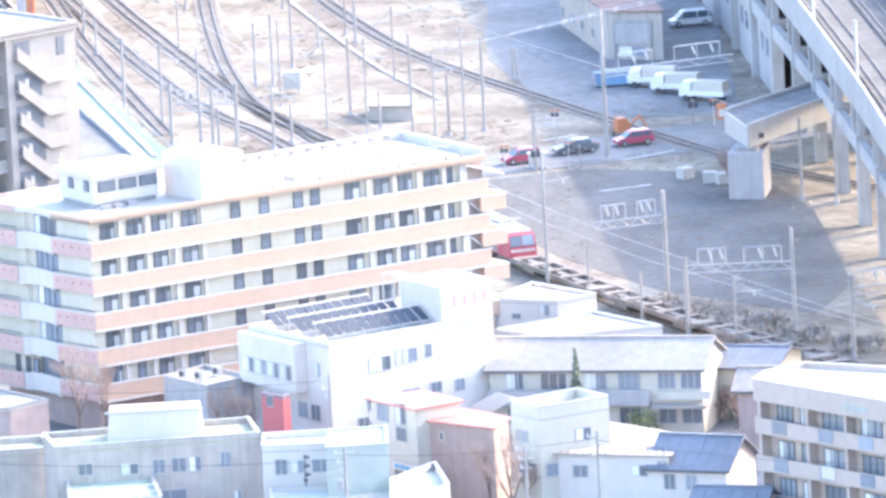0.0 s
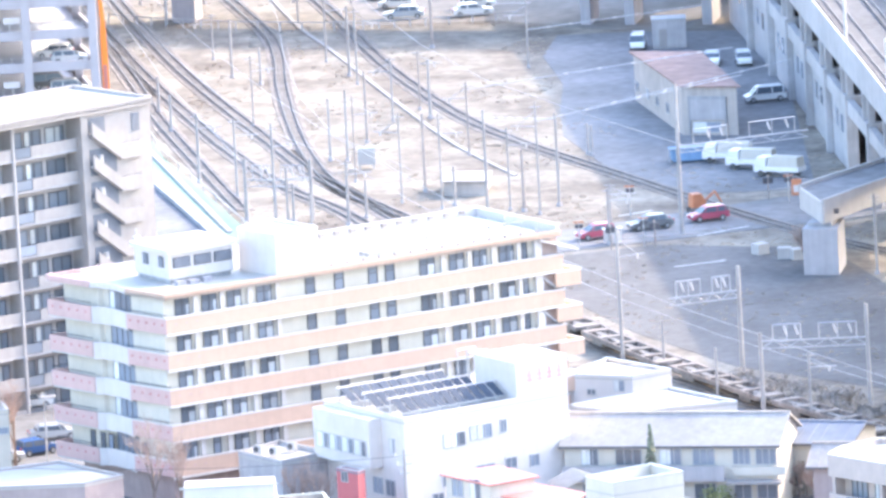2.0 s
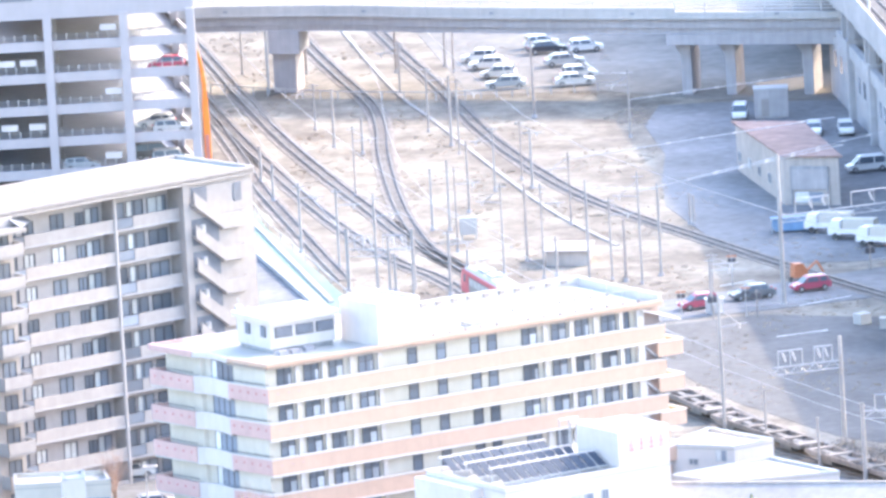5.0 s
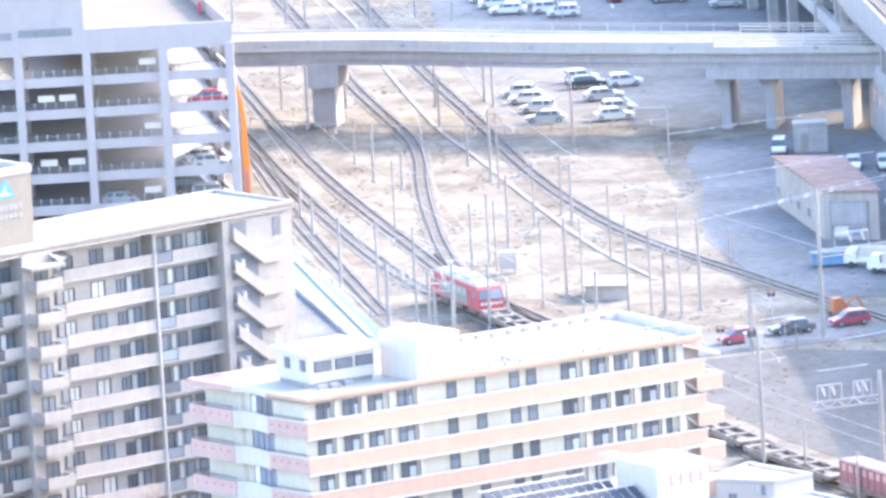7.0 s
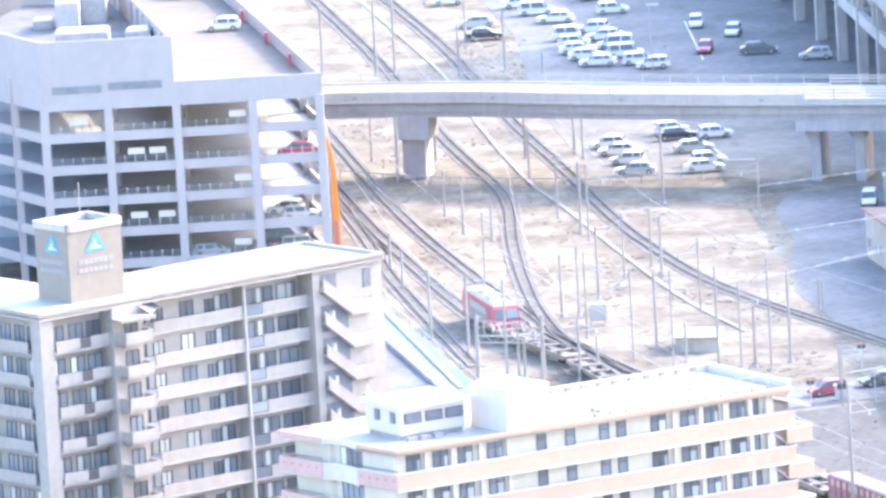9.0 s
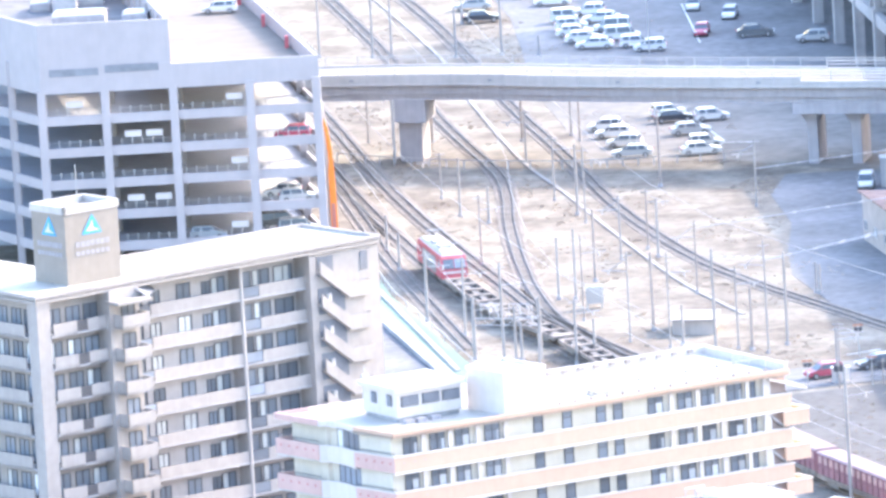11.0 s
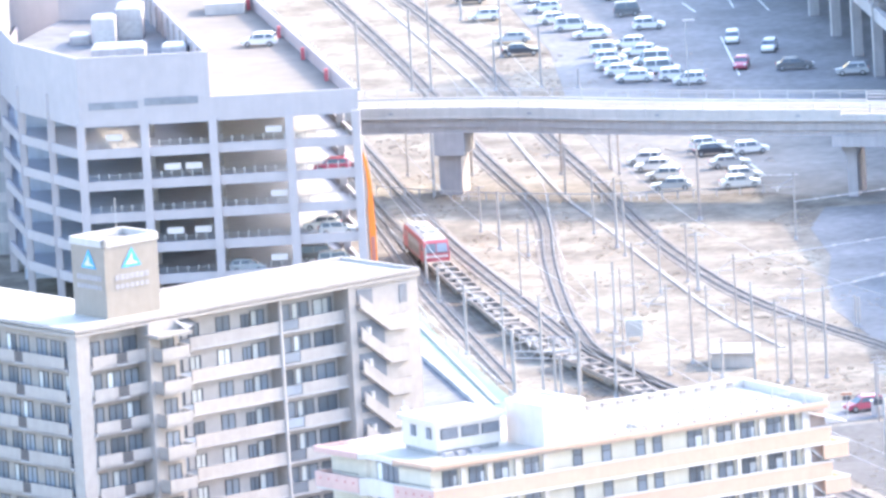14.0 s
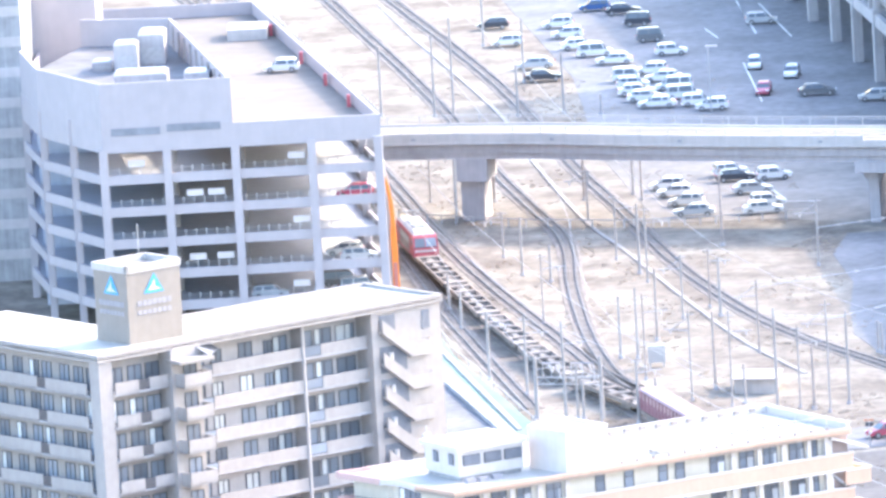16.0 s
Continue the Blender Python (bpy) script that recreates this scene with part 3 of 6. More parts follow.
    part("balcony_grille", M().box(4.4, 5.6, -0.08, 0.0, z + 0.1, z + 1.0), FRAME, apt)
    part("balcony_floor", M().box(1.5, 7.9, -0.1, 1.5, z - 0.2, z), CONCRETE, apt)
    for x in (2.8, 5.0, 7.0):
        window(apt, x, z + 0.1, 1.6, 2.1, 1.38, 1, curtain=0.4 if (k + int(x)) % 3 == 0 else 0.0)
    for y0, y1 in ((2.0, 8.5), (9.8, 16.5), (17.8, 24)):
        part("balcony_front", M().box(-0.1, 0.05, y0, y1, z - 0.15, z + 1.05), BEIGE, apt)
        part("balcony_grille", M().box(-0.08, 0.0, y1, y1 + 1.3, z + 0.1, z + 1.0), FRAME, apt)
    part("balcony_floor", M().box(-0.1, 1.5, 1.5, 28, z - 0.2, z), CONCRETE, apt)
    for y in (3.2, 5.2, 7.4, 10.2, 12.2, 14.8, 17.5, 20):
        window(apt, 1.38, z + 0.1, 1.5, 2.1, y, 1, -90, curtain=0.4 if (k + int(y)) % 4 == 0 else 0.0)
part("pier", M().box(0, 1.5, 0, 1.5, 0, ZR - 0.5), BEIGE, apt)
part("pier", M().box(7.8, 8.3, -0.6, 1.5, 0, ZR - 0.4), BEIGE, apt)
part("pier", M().box(31.6, 32.3, 0.2, 2.7, 0, ZR - 0.4), BEIGE, apt)
part("drain_pipe", M().tube((24.1, 0.85, 0), (24.1, 0.85, ZR - 0.4), 0.09), WHITE, apt, "white drain pipe")
part("bay_roof", M().box(7.6, 11.6, -2.3, 0, ZR - 1.6, ZR - 1.3), GREY_ROOF, apt)
sign = part("sign_tower", M().box(6.2, 12.3, 3.4, 8.6, ZR - 0.1, 34.4), TOWER_TILE, apt, "square beige sign tower with a blue triangle emblem")
part("tower_cap", M().ribbon([(6.1, 3.3), (12.4, 3.3), (12.4, 8.7), (6.1, 8.7), (6.1, 3.3)], 0, 0.35, 34.3, 35.0), PALE_CONCRETE, sign)
for turn, ox, oy in ((0, 9.2, 3.36), (-90, 6.16, 5.9)):
    at = pose(ox, oy, 0, 0, 0, turn)
    part("emblem", M().side([(-1.15, 32.2), (1.15, 32.2), (0.1, 34.0)], -0.02, 0.02), SIGN_BLUE, sign, "blue triangle emblem", at)
    part("emblem_wave", M().side([(-0.7, 32.45), (0.9, 32.45), (0.15, 32.75), (0.1, 33.5), (-0.15, 33.0)], -0.04, -0.021), WHITE, sign, at=at)
    for i in range(7):
        part("letter_bar", M().box(-1.9 + i * 0.56, -1.45 + i * 0.56, -0.03, 0, 31.1, 31.6), SIGN_GREY, sign, at=at)
        part("letter_bar", M().box(-1.9 + i * 0.56, -1.5 + i * 0.56, -0.03, 0, 30.3, 30.7), SIGN_GREY, sign, at=at)
part("mast", M().tube((10, 6.5, 34), (10, 6.5, 38.2), 0.05), STEEL, sign)
for x, y in ((18.5, 5.5), (30, 7.5), (14, 8)):
    part("roof_vent", M().tube((x, y, ZR - 0.1), (x, y, ZR + 0.55), 0.25).box(x - 0.4, x + 0.4, y - 0.4, y + 0.4, ZR + 0.55, ZR + 0.7), ALU, apt)

# ---- multi-storey car park ----
park = thing("parking_garage", "pale grey multi-storey car park with open decks", "parking garage")
RIGHT = [(-43.6, 1222.8), (-60.8, 1319.1)]
LEFT = [(-83.9, 1330), (-83.9, 1252), (-81.1, 1237.3), (-73.5, 1222.4)]
PLAN = LEFT + RIGHT
PITCH = 3.48
part("roof_deck", M().prism([(-59.5, 1222.8), (-43.7, 1222.9), (-60.9, 1319), (-84, 1319), (-84, 1275), (-68, 1272)], 20.6, 21.0), DECK, park, "brownish roof parking deck")
part("parapet", M().ribbon([(-59.4, 1222.4)] + RIGHT + [(-84, 1319.1)], 0, 0.3, 19.85, 22.5), LAVENDER, park)
for k in range(6):
    top, low = 19.85 - PITCH * k, 17.4 - PITCH * k
    if k:
        part("spandrel", M().ribbon([LEFT[0]] + LEFT[1:] + RIGHT, 0, 0.35, top, low + PITCH), LAVENDER, park)
        part("deck", M().prism(offset(LEFT + RIGHT, 0.3), top - 0.05, top + 0.35), INTERIOR, park)
    rail = M()
    for i in range(26):
        x = -73.0 + i * 1.12
        rail.box(x - 0.04, x + 0.04, 1223.0, 1223.1, low, low + 0.75)
    rail.box(-73.3, -44.0, 1223.03, 1223.05, low + 0.5, low + 0.53)
    part("guard_rail", rail, ALU, park)
part("spandrel", M().ribbon([LEFT[0]] + LEFT[1:] + [(-59.4, 1222.4)], 0, 0.35, 19.85, 22.7), LAVENDER, park)
for x in (-73.5, -66.65, -59.3, -51.1, -43.95):
    part("column", M().box(x - 0.45, x + 0.45, 1222.3, 1223.2, 0, 20.2), LAVENDER, park)
for (x, y) in ((-77.5, 1230.1), (-81.1, 1237.3), (-83.9, 1252), (-83.9, 1270), (-83.9, 1290)):
    part("column", M().box(x, x + 0.8, y - 0.45, y + 0.45, 0, 22.7), LAVENDER, park)
for f in (0.12, 0.3, 0.5, 0.7, 0.9):
    x, y = -43.6 - 17.2 * f, 1222.8 + 96.3 * f
    part("column", M().box(x - 0.8, x, y - 0.45, y + 0.45, 0, 20.2), LAVENDER, park)
for x in (-74, -66.6, -59.2, -51.5):
    for y in (1234, 1244):
        part("column", M().box(x - 0.35, x + 0.35, y - 0.35, y + 0.35, 0, 20.8), CONCRETE, park)
part("core_wall", M().box(-82, -56, 1246, 1268, 0, 20.65), GARAGE, park)
# upper plant block
part("plant_wall", M().ribbon([(-83.8, 1252), (-81.1, 1237.3), (-73.5, 1222.4), (-59.4, 1222.5), (-68, 1272.3), (-78.2, 1275)], 0, 0.3, 22.65, 27.4), LAVENDER, park)
# floor coloured dark to paint the shade that fills the enclosure
part("plant_floor", M().prism([(-83.5, 1252), (-80.9, 1237.4), (-73.4, 1222.7), (-59.7, 1222.8), (-68.3, 1272), (-78.2, 1274.7)], 24.0, 24.4), ASPHALT, park)
# strips on the wall face, their depth only painted dark
part("slot", M().box(-72.5, -67.2, 1222.33, 1222.45, 21.7, 22.5).box(-66.5, -60.7, 1222.33, 1222.45, 21.9, 22.7), DARK, park, "dark strip painting the shade of a ventilation slot")
for x0, x1, y0, y1, h in ((-72.6, -66.8, 1235, 1240, 2.0), (-64.9, -62.2, 1234, 1238, 2.0), (-73.4, -70.8, 1252, 1256, 3.0), (-70.9, -68.0, 1256, 1262, 3.4), (-76, -73.8, 1254, 1257, 0.9)):
    unit = part("air_handler", M().box(x0, x1, y0, y1, 24.4, 24.4 + h), GREY_WALL, park, "white rooftop air handling unit")
    part("unit_top", M().box(x0 + 0.3, x1 - 0.3, y0 + 0.3, y1 - 0.3, 24.4 + h, 24.55 + h), ALU, unit)
    part("louvre", M().box(x0 + 0.3, x1 - 0.3, y0 - 0.03, y0, 24.7, 24.4 + h * 0.6), STEEL, unit)
part("stair_house", M().box(-90, -77, 1284, 1296, 21, 29), LAVENDER, park, "stair house at the back of the roof")
part("ramp_hood", M().box(-63, -58.5, 1297, 1303, 21, 22.3), PALE_CONCRETE, park)
line = M().box(-59.2, -44.5, 1225.5, 1225.7, 21.0, 21.015)
line.add([(-59, 1250, 21.012), (-58.8, 1250, 21.012), (-53.8, 1226, 21.012), (-54.0, 1226, 21.012)], [(0, 1, 2, 3)])
part("bay_line", line, LINE, park)
for i in range(40):
    f = (i + 0.5) / 40
    x, y = -43.6 - 17.2 * f, 1222.8 + 96.3 * f
    part("parapet_post", M().box(x - 0.12, x + 0.02, y - 0.12, y + 0.12, 22.5, 23.0), ALU, park)
for f in (0.18, 0.36, 0.55, 0.8):
    part("hydrant_box", M().box(-44.6 - 17.2 * f, -44.2 - 17.2 * f, 1222.5 + 96.3 * f, 1223.2 + 96.3 * f, 21, 22.3), LOCO_RED, park, "red fire cabinet on the roof")
for k, xs in ((0, (-70, -52.8)), (1, (-63.9, -61.6)), (2, (-52.6,)), (3, (-64, -61)), (4, (-53,))):
    for x in xs:
        part("notice", M().box(x - 0.9, x + 0.9, 1222.98, 1223.0, 18.2 - PITCH * k, 18.9 - PITCH * k), WHITE, park, "white notice board")
bn = thing("banner_sign", "tall orange and white banner sign on the wall", "sign", pose(-43.55, 1223.6, 0))
part("panel", M().side([(0.35, 1.0), (1.0, 1.0), (1.02, 7.0), (0.95, 10.0), (0.78, 12.6), (0.5, 14.4), (0.1, 15.6), (0.06, 14.9), (0.3, 13.2), (0.42, 11.0), (0.3, 9.3), (0.3, 7.2)], 0.0, 0.25), ORANGE, bn)
part("panel_back", M().side([(0.0, 1.0), (0.97, 1.0), (0.99, 7.0), (0.92, 10.0), (0.75, 12.6), (0.47, 14.6), (0.05, 17.4), (-0.05, 17.4)], 0.27, 0.5), WHITE, bn, "white sail-shaped back of the banner")
part("letter_bar", M().box(0.45, 0.85, -0.02, -0.002, 2.0, 6.2), RED_ROOF, bn)

# ---- road overpass ----
over = thing("road_overpass", "grey concrete road overpass with parapets and railings", "bridge")
FRONT = smooth([(-61.7, 1292.6), (-44.4, 1290.1), (-29.9, 1286.1), (-18.6, 1280.6), (-6, 1275.2), (6.7, 1270.5), (29.9, 1262.7), (59.7, 1253.7)], 3)
part("girder", M().ribbon(FRONT, 0.45, 9.15, 7.9, 9.2).ribbon(FRONT, 0.8, 8.8, 7.2, 7.9), CONCRETE, over)
part("deck", M().ribbon(FRONT, 0, 9.6, 9.2, 9.7), PALE_CONCRETE, over)
WEST = [p for p in FRONT if p[0] < 11]
EAST = [WEST[-1]] + [p for p in FRONT if p[0] >= 11]
for w, z in ((-0.1, 10.3), (9.4, 9.95)):
    part("parapet", M().ribbon(WEST, w, w + 0.3, 9.1, z), PALE_CONCRETE, over)
    part("kerb", M().ribbon(EAST, w, w + 0.3, 9.1, 9.8), PALE_CONCRETE, over)
    for z in (10.15, 10.5, 10.85):
        part("guard_rail", M().ribbon(EAST, w + 0.1, w + 0.18, z, z + 0.09), WHITE, over, "white open guard rail")
    for p in offset(EAST, w + 0.14):
        part("rail_post", M().box(p[0] - 0.06, p[0] + 0.06, p[1] - 0.06, p[1] + 0.06, 9.7, 10.9), WHITE, over)
part("road_surface", M().ribbon(FRONT, 1.2, 8.4, 9.7, 9.73), PALE_ASPHALT, over)
for w in (0.05, 9.5):
    part("hand_rail", M().ribbon(FRONT, w, w + 0.06, 10.9, 10.96).ribbon(FRONT, w, w + 0.06, 10.65, 10.69), ALU, over)
    for p in offset(FRONT, w):
        part("rail_post", M().box(p[0] - 0.04, p[0] + 0.04, p[1] - 0.04, p[1] + 0.04, 9.9 if w > 5 else 10.25, 10.96), ALU, over)
part("pier", M().prism([(-37.3, 1290.4), (-34.7, 1289.4), (-33.9, 1293.4), (-36.5, 1294.4)], 0, 4.6).prism([(-37.7, 1289.4), (-34.2, 1288.1), (-33.2, 1294.4), (-36.7, 1295.8)], 4.6, 7.25), CONCRETE, over, "concrete pier with a wider head")
part("pier_duct", M().tube((-37.95, 1289.5, 0), (-37.95, 1289.5, 7.3), 0.16), PALE_CONCRETE, over, "pale drain pipe down the pier")
for x in (9.3, 14.2, 22.8, 32.0):
    y = 1272.6 - 0.33 * (x - 9)
    part("pier", M().prism([(x - 0.55, y), (x + 0.55, y - 0.3), (x + 1.6, y + 5), (x + 0.5, y + 5.3)], 0, 6.2), CONCRETE, over)
    for s in (-1, 1):
        part("haunch", M().side([(x + s * 0.5, 6.1), (x + s * 0.5, 4.4), (x + s * 1.5, 6.1)], y + 0.3, y + 4.6), CONCRETE, over)
part("pier_beam", M().prism([(7.2, 1270.7), (59.7, 1254.3), (60.7, 1260.6), (8, 1276.6)], 6.0, 7.22), CONCRETE, over)

# ---- railway viaduct ----
via = thing("railway_viaduct", "high concrete railway viaduct with parapets and masts", "viaduct")
VL = [(52, 880), (41.9, 1058.5), (39.8, 1092.8), (36.6, 1134.9), (33.6, 1170), (28.2, 1233), (21, 1300), (8.5, 1400), (-8, 1520)]
VL = smooth(VL, 8)
part("deck", M().ribbon(VL, -11.5, 0, 11.6, 12.4), VIADUCT, via)
SPANS = [p for p in VL if p[1] < 1259], [p for p in VL if p[1] > 1284]
OPEN = [SPANS[0][-1]] + [p for p in VL if 1259 <= p[1] <= 1284] + [SPANS[1][0]]
part("girder", M().ribbon(OPEN, -10.8, -0.6, 10.5, 11.62), VIADUCT, via, "shallow bridge girder over the road")
# added far-side wall, keeps sun from streaming through the open span
part("side_wall", M().ribbon(OPEN, -11.0, -10.7, 0, 6.3), DARK_CONCRETE, via)
for line in SPANS:
    part("girder", M().ribbon(line, -11.0, -2.0, 8.8, 11.6), VIADUCT, via)
    part("edge_beam", M().ribbon(line, -1.0, -0.25, 6.9, 8.4), VIADUCT, via, "pale concrete edge beam")
part("parapet", M().ribbon(VL, -0.2, 0.05, 12.3, 15.0), VIADUCT, via)
part("parapet", M().ribbon(VL, -11.6, -11.35, 12.3, 15.0), VIADUCT, via)
part("track_bed", M().ribbon(VL, -11.3, -0.25, 12.4, 12.5), GRAVEL, via)
for w in (-4.6, -9.4):
    part("slab_track", M().ribbon(VL, w, w + 2.6, 12.5, 12.7), GRAVEL, via)
for w in (-2.7, -4.1, -7.5, -8.9):
    part("rail", M().ribbon(VL, w, w + 0.1, 12.7, 12.85), RAIL, via)
for i in range(2, len(VL) - 1):
    if i % 2:
        continue
    d = (Vector(VL[i + 1]) - Vector(VL[i - 1])).normalized()
    s = Vector((d.y, -d.x))
    if 1257 < VL[i][1] < 1286:
        continue
    for f in (0, 0.5):
        c = Vector(VL[i]).lerp(Vector(VL[i + 1]), f * 2 if i + 2 > len(VL) - 1 else f) + s * 0.6
        part("edge_post", M().prism([tuple(c + d * a + s * b) for a, b in ((-0.4, -0.3), (0.4, -0.3), (0.4, 0.4), (-0.4, 0.4))], 8.35, 11.65), VIADUCT, via)
    for off in (0.65, 9.2):
        c = Vector(VL[i]) + s * off
        part("pier", M().prism([tuple(c + d * a + s * b) for a, b in ((-0.6, -0.6), (0.6, -0.6), (0.6, 0.6), (-0.6, 0.6))], 0, 8.85), VIADUCT, via)
    if 1150 < VL[i][1] < 1250:
        e = Vector(VL[min(i + 2, len(VL) - 1)])
        a, c = Vector(VL[i]) + s * 0.75 + d * 0.7, e + s * 0.75 - d * 0.7
        wall = part("infill_wall", M().prism([tuple(a), tuple(c), tuple(c + s * 0.25), tuple(a + s * 0.25)], 0, 6.9), VIADUCT, via, "pale infill wall between the piers")
        for f in (0.25, 0.5, 0.75):
            w = a.lerp(c, f) - s * 0.03
            part("opening", M().prism([tuple(w - d * 1.1), tuple(w + d * 1.1), tuple(w + d * 1.1 + s * 0.02), tuple(w - d * 1.1 + s * 0.02)], 3.6, 5.4), GLASS, wall)
    c = Vector(VL[i]) + s * 5.5
    part("pier_beam", M().prism([tuple(c + d * a + s * b) for a, b in ((-0.5, -4.5), (0.5, -4.5), (0.5, 4.5), (-0.5, 4.5))], 7.8, 8.82), VIADUCT, via)
    if i % 4 == 0:
        for off in (0.5, 11.0):
            c = Vector(VL[i]) + s * off
            part("mast", M().tube((c.x, c.y, 12.3), (c.x, c.y, 20), 0.16), STEEL, via)

# added far-side walls, out of view, that keep the yard shaded
for line in ([p for p in SPANS[0] if p[1] > 1160], SPANS[1]):
    part("side_wall", M().ribbon(line, -11.0, -10.7, 0, 8.8), VIADUCT, via, "unseen concrete wall added under the deck to block the sun")
# added out of view; size and place fitted to the far lot's shadow
tall = thing("tower_block", "unseen tall block added to shade the far car park", "building", pose(64, 1404, 0))
part("wall", M().box(0, 26, 0, 36, 0, 66), CONCRETE, tall)
part("roof", M().box(-0.3, 26.3, -0.3, 36.3, 66, 66.6), PALE_CONCRETE, tall)
slab = thing("office_tower", "dark slate office block behind the car park", "building", pose(-84.25, 1264, 0))
part("wall", M().box(-50, 0, 0, 40, 0, 33), DARK_CONCRETE, slab)
for k in range(9):
    part("louvre_band", M().box(-50, 0.02, -0.06, 0, 2.5 + 3.4 * k, 3.6 + 3.4 * k), BEIGE_DARK, slab)

part("roof_gutter", M().ribbon([(0.3, 29), (0.3, 0.3), (39.4, 0.4)], 0, 1.1, ZR - 0.05, ZR + 0.02), GREY_WALL, apt, "blue-grey gutter strip")
part("awning", M().add([(11.6, -1.4, ZR - 1.3), (14.4, 1.0, ZR - 1.3), (13.4, 2.4, ZR - 0.2), (10.6, 0.0, ZR - 0.2), (11.6, -1.4, ZR - 1.4), (14.4, 1.0, ZR - 1.4), (13.4, 2.4, ZR - 0.3), (10.6, 0.0, ZR - 0.3)],
                       [(0, 1, 2, 3), (7, 6, 5, 4), (0, 4, 5, 1), (2, 6, 7, 3), (1, 5, 6, 2), (3, 7, 4, 0)]), BLUE_ROOF, apt, "sloping metal awning")
for y in (1285, 1290):
    part("roof_door", M().box(-77.05, -76.95, y, y + 1.4, 21, 23.2), GREY_WALL, park)
for i in range(9):
    x, y = -60.3 - 0.86 * i, 1227 + 4.98 * i
    part("screen_post", M().box(x - 0.5, x - 0.3, y - 0.1, y + 0.1, 24.4, 27.2), RUST_POLE, park)

for i in range(2, len(FRONT) - 1):
    a, b = Vector(FRONT[i]), Vector(FRONT[i + 1])
    d = (b - a).normalized()
    s = Vector((d.y, -d.x))
    p = a + s * 0.12
    part("joint", M().prism([tuple(p), tuple(p + d * 0.06), tuple(p + d * 0.06 + s * 0.03), tuple(p + s * 0.03)], 9.15, 10.28), CONCRETE, over)
    if i % 5 == 0:
        q = p + d * 1.2
        # flat dark mark paints the hole's shade
        part("scupper", M().prism([tuple(q), tuple(q + d * 0.5), tuple(q + d * 0.5 + s * 0.03), tuple(q + s * 0.03)], 9.5, 9.75), DARK, over)
part("girder_edge", M().ribbon(FRONT, -0.18, -0.1, 9.0, 9.22), PALE_CONCRETE, over)


# ---- white clinic with rooftop solar panels ----
white = thing("clinic_hall", "bright white three-storey clinic with solar panels on its roof", "building", pose(-10.51, 988.84, 0, 0, 0, 33.5))
part("wall", M().box(0, 17.4, 0, 12.7, 0, 10.2), WHITE, white)
part("roof", M().box(-0.02, 17.42, -0.02, 12.72, 10.2, 10.35), ROOF_COAT, white)
part("parapet", M().ribbon([(0, 0), (12, 0)], 0, 0.25, 10.3, 10.75).ribbon([(17.4, 12.7), (0, 12.7), (0, 0.3)], 0, 0.25, 10.3, 10.75), WHITE, white)
part("sign_block", M().box(12.0, 17.4, 0.0, 6.5, 10.3, 13.9), WHITE, white, "raised white block with pale pink letters")
for i, w in enumerate((0.8, 0.7, 0.75, 0.8)):
    part("sign_letter", M().box(13.2 + i * 1.05, 13.2 + i * 1.05 + w * 0.75, -0.05, 0.02, 12.5, 12.65).box(13.4 + i * 1.05, 13.55 + i * 1.05, -0.05, 0.02, 12.0, 13.1).box(13.2 + i * 1.05, 13.2 + i * 1.05 + w * 0.75, -0.05, 0.02, 12.05, 12.17), SIGN_PINK, white)
for u, z, w, h in ((5.2, 7.4, 2.3, 1.3), (8.0, 7.7, 2.3, 1.3), (10.4, 7.9, 0.7, 1.2), (4.9, 4.0, 2.3, 1.2), (8.3, 4.2, 2.0, 1.2), (11.0, 4.6, 1.2, 1.0), (3.2, 2.6, 1.2, 1.0), (13.5, 4.4, 1.0, 1.1)):
    window(white, u, z, w, h, -0.02, 2 if w > 2 else 1, frame_mat=ALU, curtain=0.6 if u in (5.2, 8.0) else 0.0)
window(white, -0.02, 7.3, 0.9, 1.4, 2.0, 1, -90, frame_mat=ALU, curtain=0.6)
part("bay", M().box(-1.3, 0.0, 3.7, 12.68, 5.9, 10.3), WHITE, white, "white projecting upper storey")
for y in (5.2, 7.2, 9.2, 11.2):
    window(white, -1.32, 6.9, 1.95, 1.4, y, 1, -90, frame_mat=ALU, curtain=0.6)
for y in (4.6, 2.6):
    window(white, -0.02, 3.4, 1.5, 1.5, y, 1, -90, frame_mat=ALU)
part("pipe_box", M().box(4.0, 5.2, -0.5, 0, 2.0, 3.2), ALU, white)
for r, (u0, n) in enumerate(((0.6, 11), (0.5, 11), (0.4, 11))):
    y = 1.2 + r * 3.9
    arr = part("panel_rack", M().box(u0, u0 + n, y - 0.1, y, 10.9, 10.98), ALU, white, "tilted rack of dark solar panels")
    part("top_bar", M().box(u0 - 0.1, u0 + n + 0.1, y + 1.78, y + 2.1, 11.84, 12.02), WHITE, arr)
    for i in range(n):
        x = u0 + i
        part("solar_panel", M().add([(x + 0.1, y, 10.95), (x + 0.9, y, 10.95), (x + 0.9, y + 1.8, 11.9), (x + 0.1, y + 1.8, 11.9),
                                     (x + 0.1, y, 11.0), (x + 0.9, y, 11.0), (x + 0.9, y + 1.8, 11.95), (x + 0.1, y + 1.8, 11.95)],
                                    [(3, 2, 1, 0), (4, 5, 6, 7), (0, 1, 5, 4), (2, 3, 7, 6), (1, 2, 6, 5), (3, 0, 4, 7)]), SOLAR, arr)
    for i in range(0, n + 1, 2):
        part("leg", M().tube((u0 + i, y + 1.75, 10.3), (u0 + i, y + 1.75, 11.8), 0.06, n=4), ALU, arr)
        part("leg", M().tube((u0 + i, y, 10.3), (u0 + i, y, 10.9), 0.06, n=4), ALU, arr)
frm = M()
